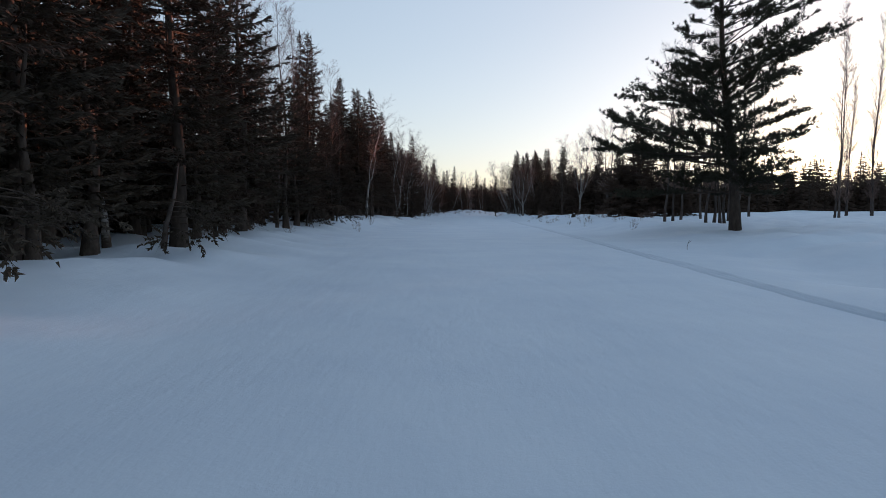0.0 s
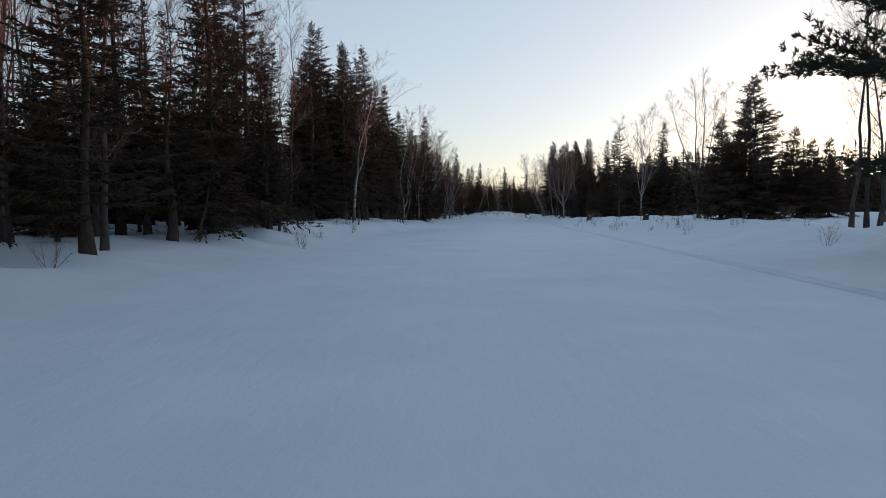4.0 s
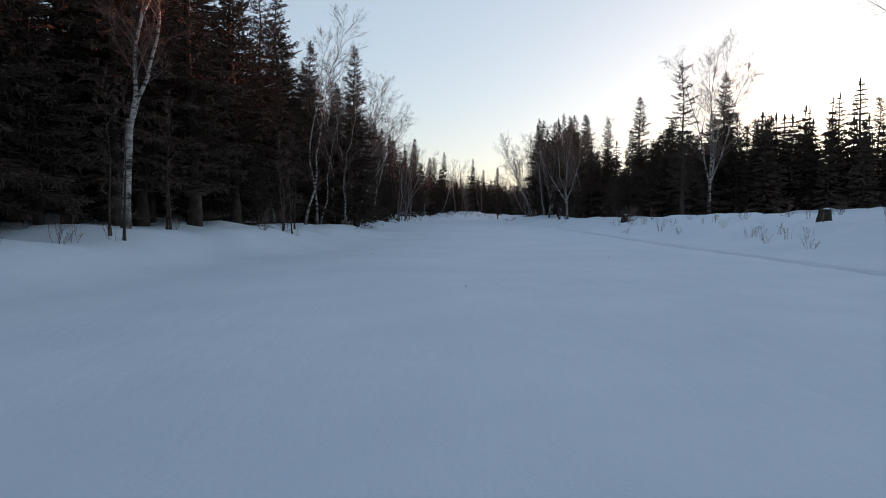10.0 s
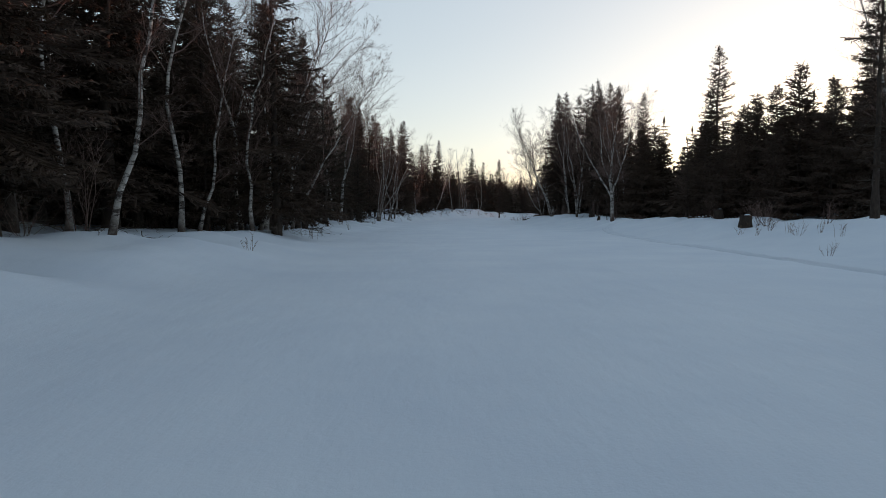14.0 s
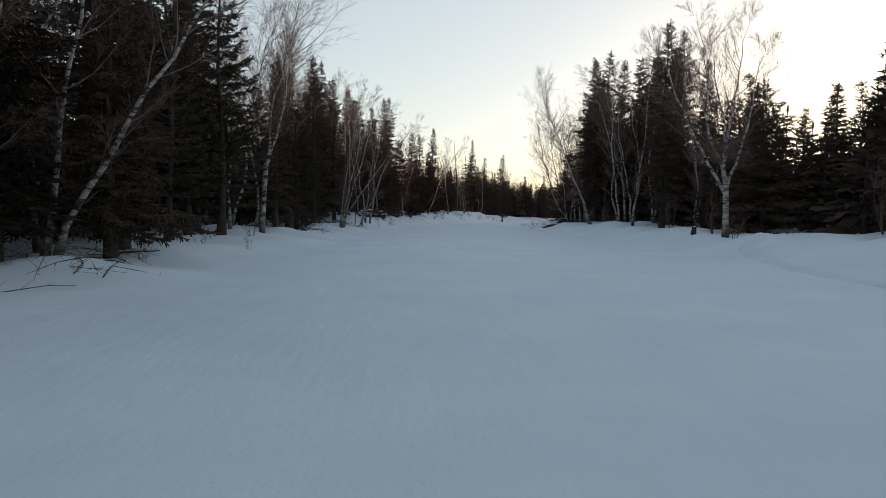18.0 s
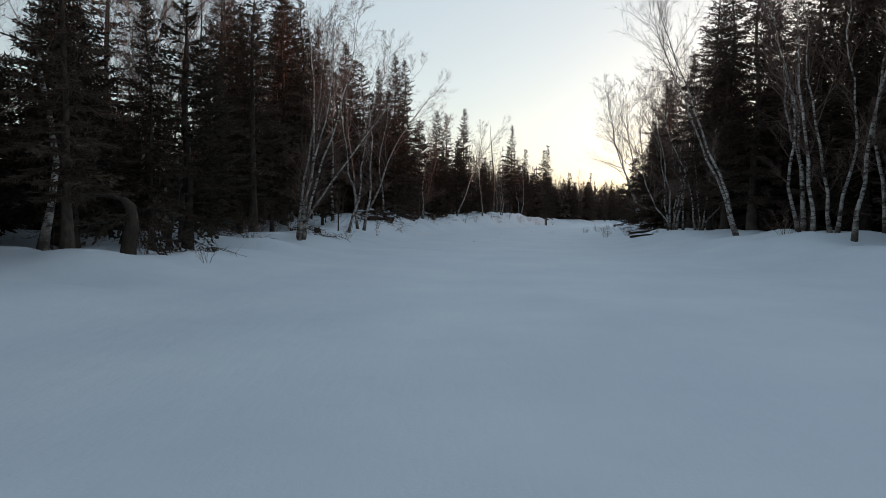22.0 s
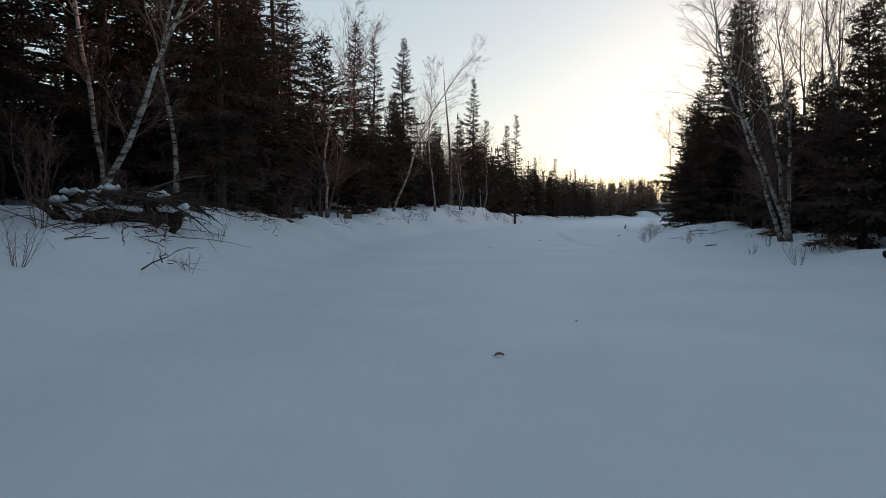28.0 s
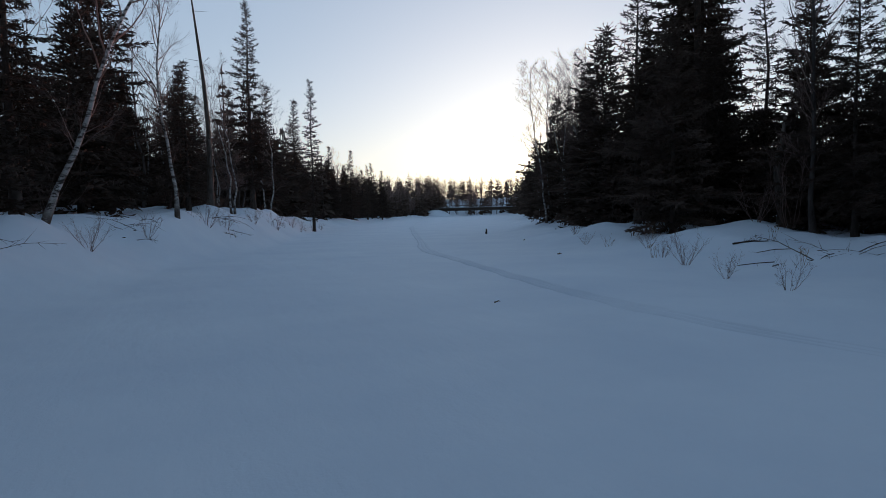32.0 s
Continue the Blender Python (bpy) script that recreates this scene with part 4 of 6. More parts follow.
# and along the right bank
for item in [
    ("white_pine", 17.1, 35.8, 17.5, 0, 0.0, 0.9), ("grey_pole", 18.3, 50.6, 14, 0), ("grey_pole", 19.0, 50.6, 13.5, 100), ("grey_ash", 19.7, 50.8, 14, 200), ("grey_pole", 19.0, 44.3, 13, 30), ("grey_ash", 19.5, 44.1, 13.5, 260), ("grey_pole", 20.1, 44.4, 14, 150), ("grey_ash", 20.7, 45.0, 13, 80),
    ("grey_ash", 24, 57, 14, 0), ("grey_pole", 22.6, 48.5, 13, 70), ("grey_pole", 23.8, 49.6, 13.5, 10), ("grey_ash", 26.5, 53.0, 14, 120), ("fir_dense", 22.2, 69.1, 11.2, 0, 0.0, 1.15), ("fir_dense", 24.6, 68.0, 7.0, 70), ("fir_dense", 20.0, 69.6, 8.0, 10), ("fir_dense", 22.8, 72.0, 9.5, 40), ("fir_dense", 26.8, 69.5, 6.2, 0),
    ("fir_dense", 25.2, 64.5, 5.5, 20), ("maple", 20.4, 75.3, 12.2, 220), ("poplar", 38, 59, 20, 0), ("poplar", 42.5, 60.5, 19.5, 90), ("poplar", 40.6, 61.5, 15, 45),
    ("spruce_sparse", 18.8, 97.0, 11.4, 0), ("birch_broom", 22.4, 100.6, 13.6, 0), ("fir_dense", 21.8, 101.3, 6.5, 0), ("spruce_full", 27.9, 109.6, 13.4, 0, 0.0, 1.05), ("fir_dense", 24.5, 104.5, 8.6, 50),
    ("fir_slender", 18.4, 113.6, 4.6, 0, 0.0, 1.2), ("spruce_full", 23.7, 120.7, 13.4, 30, 0.0, 1.1), ("fir_slender", 27.0, 124.5, 8.0, 0), ("birch_fan", 16.0, 122.3, 10.3, 10), ("spruce_full", 24.8, 149.5, 16, 0),
    ("spruce_full", 26, 152.4, 16.3, 80), ("spruce_slim", 17.2, 133, 13, 0), ("spruce_full", 20.6, 138.5, 14, 40), ("spruce_slim", 18.6, 135.6, 14, 90), ("birch_slanting", 15.5, 143.4, 12, 180), ("birch_slanting", 16.0, 144.6, 11.5, 172),
    ("birch_inclined", 17.2, 141.5, 11.5, 190), ("birch_crooked", 18.2, 143.0, 12, 160), ("birch_pair", 17.8, 140.0, 11.5, 100), ("birch_slim", 16.4, 139.2, 12, 20), ("birch_sheaf", 16.6, 155.4, 10.5, 10), ("birch_sheaf", 17.4, 152.8, 11, 150), ("spruce_full", 20.2, 150.6, 15, 0), ("spruce_old", 22.0, 147.0, 15.5, 60), ("fir_dense", 21.6, 153.2, 9, 0), ("fir_dense", 19.8, 147.6, 8, 40), ("spruce_full", 24.0, 157.0, 15, 90), ("spruce_ragged", 28.4, 189.9, 18, 10), ("spruce_slim", 28.7, 191.6, 17, 70, 0.0, 1.3), ("fir_lifted", 26.8, 190.4, 8, 0), ("fir_dense", 30.6, 192.4, 9, 30), ("fir_dense", 23.4, 186.8, 8, 0), ("fir_dense", 26.0, 187.0, 8, 50), ("fir_dense", 28.4, 184.6, 9.5, 20),
    ("birch_pair", 19.2, 162.2, 13, 20), ("birch_lone", 18.8, 159.2, 12, 40), ("fir_dense", 19.4, 167, 9, 10), ("spruce_slim", 21.0, 164, 14, 0), ("birch_tall", 20.3, 172.4, 14.5, 0, 0.1), ("spruce_ragged", 25.4, 171.2, 15, 20), ("spruce_slim", 27.8, 174.4, 16, 0, 0.0, 1.2), ("spruce_ragged", 30.4, 176.8, 16, 140), ("fir_lifted", 25.0, 174.6, 8, 0), ("spruce_old", 24.4, 180.6, 8.5, 20), ("spruce_full", 25.0, 176.2, 9, 100), ("spruce_ragged", 26.8, 185.4, 10, 60), ("grey_ash", 24.6, 182.0, 13.5, 60), ("grey_ash", 26.0, 177.8, 14, 230), ("grey_pole", 25.2, 179.2, 13, 0), ("birch_broom", 33.0, 204.0, 11.5, 0), ("maple", 34.2, 205.6, 11.5, 60), ("birch_broom", 31.4, 201.2, 11, 120),
    ("spruce_slim", 27.5, 189.3, 17.5, 0, 0.0, 1.25), ("spruce_ragged", 29.3, 190.4, 17.5, 90, 0.0, 1.1), ("spruce_slim", 27.4, 193, 13, 0), ("birch_leaning", 34.2, 206.8, 10.5, 185), ("birch_lone", 33.2, 205.0, 11.5, 170), ("birch_pair", 32.2, 203.4, 11, 200), ("fir_dense", 33.4, 202.6, 8, 60),
    ("spruce_full", 33.5, 205, 11, 0), ("fir_dense", 30, 200, 8, 0), ("spruce_full", 31, 196, 12, 60), ("fir_slender", 23.4, 179, 6.5, 60), ("fir_dense", 25.8, 183.0, 6.0, 0), ("spruce_old", 18.4, 153.6, 16, 20), ("spruce_full", 20.4, 157.4, 15, 50), ("spruce_full", 30.0, 154.8, 16, 20), ("fir_dense", 26.2, 121.6, 9, 40), ("fir_dense", 24.6, 114.0, 8.8, 0), ("fir_dense", 26.6, 106.4, 9, 90), ("fir_dense", 30.6, 106.6, 9, 0), ("fir_dense", 25.6, 178.0, 8.5, 0), ("fir_dense", 28.5, 181.0, 9, 50), ("fir_dense", 22.8, 176.0, 6.5, 10), ("grey_ash", 24.5, 176.8, 14.5, 0), ("grey_ash", 26.8, 179.6, 15, 100), ("grey_pole", 23.6, 174.2, 14, 40), ("spruce_old", 27.2, 172.2, 16.5, 70), ("spruce_old", 29.8, 175.6, 17, 10), ("spruce_full", 24.2, 169.0, 11, 10), ("fir_dense", 34.0, 208.6, 9.5, 0), ("fir_dense", 35.4, 206.2, 10, 70), ("birch_slim", 32.2, 207.8, 12, 30), ("birch_lone", 33.2, 209.0, 11.5, 210), ("birch_pair", 33.4, 206.2, 10.5, 160),
]:
    plant(*item)

# the rest of the wood's edge
FILL = random.Random(77)


def room(x, y, gap):
    return all((x - a) ** 2 + (y - b) ** 2 > gap * gap for a, b in planted)


def fill_bank(side, count, y0, y1, near, far, gap, mix, tall=None):
    """Trees of the given mix at random along one bank, near to far metres behind its first trees."""
    made = tries = 0
    while made < count and tries < count * 40:
        tries += 1
        y = FILL.uniform(y0, y1)
        back = near + (far - near) * FILL.random() ** 1.3
        x = line_at(LEFT_LINE, y) - back if side < 0 else line_at(RIGHT_LINE, y) + back
        if side > 0 and y < 102:
            continue
        if not room(x, y, gap):
            continue
        if side < 0 and 152 < y < 168 and back < 4.5:
            continue
        if side > 0 and y < 138 and abs((x - 1.5) - 0.556 * (y - 88.8)) < 2.2:
            continue
        kind = FILL.choice(mix)
        plant(kind, float(x), y, FILL.uniform(*tall) if tall else None, None, 0.0, 1.2 if tall and kind.startswith("spruce") else 1.0, near=back < 4.0 and y < 170)
        made += 1


DARK = ["spruce_full", "spruce_slim", "fir_slender", "spruce_ragged", "spruce_full", "cedar_big", "fir_dense"]
MIXED = ["spruce_full", "spruce_slim", "spruce_ragged", "grey_pole", "birch_slim", "grey_ash", "fir_dense", "birch_lone"]
BIRCHY = ["birch_slim", "spruce_full", "grey_pole", "spruce_slim", "birch_pair", "fir_slender", "spruce_ragged", "fir_dense"]
fill_bank(-1, 20, -8, 30, 0.8, 7, 1.7, ["cedar_big", "spruce_full", "fir_dense", "spruce_old"], (9, 14))
fill_bank(-1, 34, 24, 62, 0.8, 8, 1.6, ["cedar_big", "fir_dense", "fir_slender", "cedar_small", "spruce_full"], (4.5, 8))
fill_bank(-1, 17, 70, 106, 1.5, 9, 1.9, ["spruce_full", "spruce_old", "spruce_slim"], (12, 16))
fill_bank(-1, 9, 158, 184, 3.0, 10, 2.0, ["spruce_full", "spruce_old", "spruce_slim"], (12, 15))
fill_bank(-1, 16, 104, 126, 2.2, 9, 1.9, ["spruce_full", "spruce_old", "spruce_slim"], (11, 14))
fill_bank(-1, 50, 5, 70, 2.5, 12, 1.6, ["grey_pole", "grey_ash", "grey_ash", "birch_slim"], (13, 16.5))
fill_bank(-1, 16, 26, 104, 2.0, 6.5, 1.9, ["spruce_full", "spruce_slim", "spruce_ragged", "spruce_slim"], (8.5, 13.5))
fill_bank(-1, 16, 60, 105, 2.5, 11, 2.1, MIXED)
fill_bank(-1, 16, 60, 105, 1.5, 8, 1.6, ["fir_lifted", "fir_slender"], (5, 7.5))
fill_bank(-1, 38, 96, 165, 1.0, 11, 1.8, ["fir_lifted", "fir_lifted", "cedar_big", "fir_slender"], (5.5, 8.5))
fill_bank(-1, 40, 100, 165, 1.5, 11, 1.7, ["birch_slim", "grey_pole", "grey_ash", "birch_lone", "birch_inclined", "spruce_sparse"], (11, 14.5))
fill_bank(-1, 52, 160, 250, 0.8, 11, 2.0, BIRCHY + ["alder", "spruce_full", "fir_dense", "grey_ash"], (7, 11))
fill_bank(-1, 30, 225, 330, 0.5, 7, 2.2, ["fir_dense", "fir_dense", "birch_slim", "alder", "fir_slender"])
fill_bank(1, 56, 102, 142, 3.5, 20, 1.9, ["fir_dense", "fir_dense", "fir_slender", "spruce_full"], (7.0, 9.6))
fill_bank(1, 12, 140, 158, 1.2, 7, 2.1, ["spruce_full", "spruce_slim", "spruce_ragged"], (12.5, 15))
fill_bank(1, 18, 130, 170, 1.0, 10, 1.8, ["birch_slim", "birch_lone", "grey_pole", "birch_pair"])
fill_bank(1, 26, 150, 184, 1.6, 13, 1.8, ["fir_dense", "fir_slender", "fir_dense"], (5.0, 7.5))
fill_bank(1, 18, 158, 184, 2.0, 13, 2.0, ["birch_slim", "grey_pole", "grey_ash", "birch_lone"])
fill_bank(1, 12, 192, 206, 1.0, 9, 2.2, ["spruce_slim", "fir_dense", "birch_slim"], (8.5, 12))
fill_bank(1, 14, 204, 245, 0.6, 10, 2.3, ["spruce_full", "birch_lone", "fir_dense", "birch_slim"], (8, 11.5))
# young firs under the edge
fill_bank(-1, 9, 100, 215, 0.6, 7, 1.3, ["fir_young"])
fill_bank(1, 18, 103, 205, 0.8, 7, 1.3, ["fir_young"])

# ---- deep woods, joined ----
_, far_bare = bare_tree(53, 13, [(0.04, 0.02, 1.0)], 0.3, 11, start=0.25, fine=4, bark=GREY_BARK, low=True)
_, far_birch = bare_tree(54, 12, [(0.1, 0.0, 1.0), (-0.07, 0.05, 0.9)], 0.3, 7, start=0.3, fine=4, low=True)


def distant_fir(seed, h, r, levels=12, per=7, side=0, broad=1.3, foot=0.06):
    """A fir seen from far off: a ragged cone of tiered boughs round a trunk."""
    rng = random.Random(seed)
    trunk, crown = Geo(), Spray(seed)
    trunk.tube([V(0, 0, -0.3), V(0, 0, h * 0.5), V(0, 0, h * 0.95)], [0.2, 0.13, 0.03], 4)
    for lev in range(levels):
        u = (lev + rng.uniform(0.2, 0.8)) / levels
        a0, lop = rng.uniform(0, 6.28), rng.uniform(0, 6.28)
        for k in range(per):
            az = a0 + 6.28 * k / per + rng.uniform(-0.3, 0.3)
            L = (r * (1 - u) ** 0.8 + 0.15) * rng.uniform(0.6, 1.1) * (1 + 0.2 * math.cos(az - lop))
            p = V(0, 0, h * (foot + (0.98 - foot) * u))
            d = V(math.cos(az), math.sin(az), rng.uniform(-0.5, 0.05) + 0.5 * u)
            w = broad * (1 - 0.8 * u)
            crown.blade(p, p + d * L, w)
            for b in range(side):
                o = p + d * L * rng.uniform(0.35, 0.9)
                crown.blade(o, o + (d + V(rng.gauss(0, 0.7), rng.gauss(0, 0.7), rng.uniform(-0.5, 0.1))).normalized() * (0.25 + 0.3 * L) * rng.uniform(0.7, 1.2), w * 0.6)
    crown.blade(V(0, 0, h * 0.9), V(0.05, 0, h * 1.03), 0.3)
    return [("trunk", trunk.mesh("trunk", SPRUCE_BARK)), ("crown", crown.mesh("crown", NEEDLES, 0.6))]


def distant_bare(seed, h):
    """A leafless tree seen from far off: a trunk and a round fan of twigs."""
    rng = random.Random(seed)
    trunk, crown = Geo(), Spray(seed)
    trunk.tube([V(0, 0, -0.3), V(0.1, 0, h * 0.5), V(0.2, 0, h * 0.9)], [0.16, 0.11, 0.03], 4)
    for k in range(60):
        p = V(0.1, 0, h * rng.uniform(0.2, 0.8))
        d = V(rng.gauss(0, 0.5), rng.gauss(0, 0.5), rng.uniform(0.35, 1)).normalized()
        q = p + d * h * rng.uniform(0.1, 0.3)
        crown.blade(p, q, 0.1)
        for w in range(2):
            o = p.lerp(q, rng.uniform(0.3, 0.95))
            crown.blade(o, o + around(d, 0.5, rng) * h * rng.uniform(0.06, 0.13), 0.07)
    return [("trunk", trunk.mesh("trunk", GREY_BARK)), ("crown", crown.mesh("crown", TWIG, 0.4, 0.1))]


far_fir = distant_fir(51, 12, 2.5, 22, 8, 3, 0.62, 0.03)
far_spruce = distant_fir(52, 14, 2.2, 24, 7, 3, 0.55, 0.05)
brush_fir = distant_fir(55, 4.5, 1.9, 11, 8, 2, 0.6, 0.0)
DISTANT = [distant_fir(56, 12, 2.6), distant_fir(57, 11, 3.2), distant_fir(58, 13, 2.3), distant_fir(59, 9.5, 2.9)]
DISTANT_BARE = [distant_bare(60, 11), distant_bare(61, 12)]


def arrays(parts):
    """All parts of a tree as one set of triangles with a material index a triangle."""
    vs, fs, ms, n = [], [], [], 0
    for k, (_, me) in enumerate(parts):
        me.calc_loop_triangles()
        v = np.empty(len(me.vertices) * 3, np.float32)
        me.vertices.foreach_get("co", v)
        t = np.empty(len(me.loop_triangles) * 3, np.int32)
        me.loop_triangles.foreach_get("vertices", t)
        mi = np.empty(len(me.loop_triangles), np.int32)
        me.loop_triangles.foreach_get("material_index", mi)
        vs.append(v.reshape(-1, 3)), fs.append(t.reshape(-1, 3) + n), ms.append([m.name for m in me.materials])
        n += len(v) // 3
    return vs, fs, ms


WOOD_MATS = [SPRUCE_BARK, NEEDLES, GREY_BARK, TWIG, BIRCH_BARK]
PLACE = {m.name: i for i, m in enumerate(WOOD_MATS)}


def wood(name, label, spots):
    """One object of many joined trees. spots: (template, x, y, scale, turn)."""
    vv, ff, mm, n = [], [], [], 0
    cache = {}
    for parts, x, y, s, turn in spots:
        key = id(parts)
        if key not in cache:
            cache[key] = arrays(parts)
        vs, fs, ms = cache[key]
        c, sn, z = math.cos(turn), math.sin(turn), ground_at(x, y) - 0.1
        start = n
        for v, f, m in zip(vs, fs, ms):
            vv.append(np.stack([(v[:, 0] * c - v[:, 1] * sn) * s + x, (v[:, 0] * sn + v[:, 1] * c) * s + y, v[:, 2] * s + z], 1))
            ff.append(f + start)
            mm.append(np.full(len(f), PLACE[m[0]]))
            n += len(v)
    me = fast_mesh(name, np.concatenate(vv), np.concatenate(ff), WOOD_MATS, np.concatenate(mm))
    return tagged(new(name, me), label, "woods", kind="stuff")


DEEP = random.Random(99)
left_spots, right_spots, far_spots = [], [], []
taken = []


def deep(spots, x, y, mix, lo, hi, gap):
    if any((x - a) ** 2 + (y - b) ** 2 < gap * gap for a, b in taken[-160:]):
        return
    taken.append((x, y))
    spots.append((DEEP.choice(mix), float(x), float(y), DEEP.uniform(lo, hi), DEEP.uniform(0, 6.28)))


for _ in range(620):
    y = DEEP.uniform(-15, 300)
    deep(left_spots, line_at(LEFT_LINE, y) - DEEP.uniform(8, 17), y, [far_fir, far_fir, far_spruce, brush_fir], 0.45, 0.72, 1.5)
for _ in range(260):
    y = DEEP.uniform(-15, 300)
    deep(left_spots, line_at(LEFT_LINE, y) - DEEP.uniform(5, 16), y, [far_bare, far_bare, far_birch], 0.75, 1.05, 1.5)
for _ in range(520):
    y = DEEP.uniform(-15, 330)
    deep(left_spots, line_at(LEFT_LINE, y) - DEEP.uniform(13, 36), y, DISTANT, 0.5, 0.72, 2.2)
for _ in range(130):
    y = DEEP.uniform(106, 300)
    deep(right_spots, line_at(RIGHT_LINE, y) + DEEP.uniform(10, 22), y, [far_fir, far_fir, far_spruce, far_bare], *((0.36, 0.48) if 160 < y < 196 else (0.6, 0.85)), 2.4)
for _ in range(420):
    y = DEEP.uniform(106, 300)
    deep(right_spots, line_at(RIGHT_LINE, y) + DEEP.uniform(15, 50), y, DISTANT, *((0.45, 0.6) if 160 < y < 200 else (0.6, 0.85)), 2.2)
for _ in range(170):
    x = DEEP.uniform(25, 120)
    deep(right_spots, x, 100 + DEEP.uniform(0, 5) + 0.12 * max(0, x - 45) + 2.2 * math.sin(x * 0.3), [far_fir, far_fir, far_spruce], 0.5, 0.76, 1.3)
for _ in range(420):
    x = DEEP.uniform(27, 140)
    deep(right_spots, x, 106 + DEEP.uniform(0, 14) + 0.12 * max(0, x - 45) + 2.2 * math.sin(x * 0.3), DISTANT, 0.55, 0.82, 1.6)
# field-side treeline, thickened to close gaps where low sun came through
for _ in range(210):
    y = DEEP.uniform(-60, 104)
    deep(right_spots, 104 + DEEP.uniform(0, 16), y, DISTANT, 0.7, 1.0, 1.8)
# wood continued farther back, added depth that also blocks the low sun
for _ in range(300):
    y = DEEP.uniform(112, 300)
    deep(right_spots, line_at(RIGHT_LINE, y) + DEEP.uniform(45, 110), y, DISTANT, 0.7, 0.95, 2.2)
# taller firs added unseen behind nearer trees, to shade the left bank
for _ in range(190):
    y = DEEP.uniform(232, 330)
    deep(far_spots, line_at(RIGHT_LINE, y) + DEEP.uniform(2, 26), y, DISTANT, 0.9, 1.15, 1.8)
for _ in range(1500):
    x = DEEP.uniform(-70, 320)
    deep(far_spots, x, 413 + 0.05 * x + 14 * math.sin(x * 0.02) + DEEP.uniform(-8, 44), DISTANT[:2] + DISTANT_BARE * 2, 0.78, 1.05, 2.0)
for _ in range(420):
    y = DEEP.uniform(215, 405)
    deep(far_spots, line_at(LEFT_LINE, y) - DEEP.uniform(0.5, 20), y, DISTANT + DISTANT_BARE, 0.65, 0.98, 1.7)
for _ in range(320):
    y = DEEP.uniform(212, 390)
    deep(far_spots, line_at(RIGHT_LINE, y) + DEEP.uniform(1, 20), y, DISTANT + DISTANT_BARE, 0.6, 0.95, 1.8)
for _ in range(330):
    y = DEEP.uniform(0, 300)
    deep(left_spots, line_at(LEFT_LINE, y) - DEEP.uniform(10, 18), y, [brush_fir], 0.5, 1.3, 1.6)
for _ in range(170):
    y = DEEP.uniform(108, 280)
    deep(right_spots, line_at(RIGHT_LINE, y) + DEEP.uniform(4, 18), y, [brush_fir], 0.5, 1.3, 1.6)
wood("woods", "dark mixed woods of spruce and bare hardwoods behind the bank", left_spots)
wood("woods", "dark wood of firs and spruces beyond the bank", right_spots)
wood("woods", "distant reddish-grey woods beyond the bridge, plus hidden sun-screening firs", far_spots)


# ---- small things on the banks and the ice ----
def part(name, geo, mat, parent, label="", flat=False):
    o = new(name, geo.mesh(name, mat, smooth=not flat))
    o.parent = parent
    return tagged(o, label) if label else o


def at(ob, x, y, turn=0.0, up=0.0, tilt=0.0):
    ob.matrix_basis = pose(x, y, ground_at(x, y) + up, tilt, 0, turn)
    return ob


def shrub_parts(seed, h, count, spread):
    """Each stem of a leafless shrub with its twigs, as a mesh of its own."""
    rng = random.Random(seed)
    out = []
    for k in range(count):
        g = Geo()
        az, lean = rng.uniform(0, 6.28), rng.uniform(0.1, 1.0) * spread
        d = V(math.cos(az) * lean, math.sin(az) * lean, 1).normalized()
        p = V(math.cos(az) * 0.08, math.sin(az) * 0.08, -0.08)
        pts = [p]
        L = h * rng.uniform(0.55, 1.1)
        for j in range(4):
            d = (d + V(rng.gauss(0, 0.14), rng.gauss(0, 0.14), 0.08)).normalized()
            pts.append(pts[-1] + d * L / 4)
        r = 0.004 + 0.0035 * h
        g.tube(pts, [r, r * 0.8, r * 0.62, r * 0.45, 0.002], 4)
        for s in range(9):
            f = rng.uniform(0.3, 1) * 3.99
            q = pts[int(f)].lerp(pts[int(f) + 1], f % 1)
            e = (around(d, rng.uniform(0.4, 0.9), rng) + V(0, 0, 0.2)).normalized()
            q2 = q + e * L * rng.uniform(0.15, 0.4)
            g.spindle(q, q2, r * 0.8)
            for w in range(2):
                g.spindle(q.lerp(q2, 0.6), q2 + V(rng.gauss(0, 0.08), rng.gauss(0, 0.08), 0.05) * L, r * 0.5)
        out.append(g.mesh("stem", TWIG, smooth=False))
    return out


SHRUBS = [shrub_parts(61, 1.3, 11, 1.1), shrub_parts(62, 0.9, 9, 1.2), shrub_parts(63, 0.55, 6, 0.9), shrub_parts(64, 2.2, 7, 0.6)]


def shrub(i, x, y, turn=0.0, s=1.0):
    root = tagged(new("shrub"), ("leafless bushy shrub standing out of the snow", "low leafless shrub on the snowy bank", "small bare twiggy shrub in the snow", "tall thin leafless shrub at the wood's edge")[i], "shrub", "shrubs on the banks")
    for me in SHRUBS[i]:
        new("stem", me).parent = root
    root.matrix_basis = pose(x, y, ground_at(x, y), 0, 0, turn) @ Matrix.Scale(s, 4)


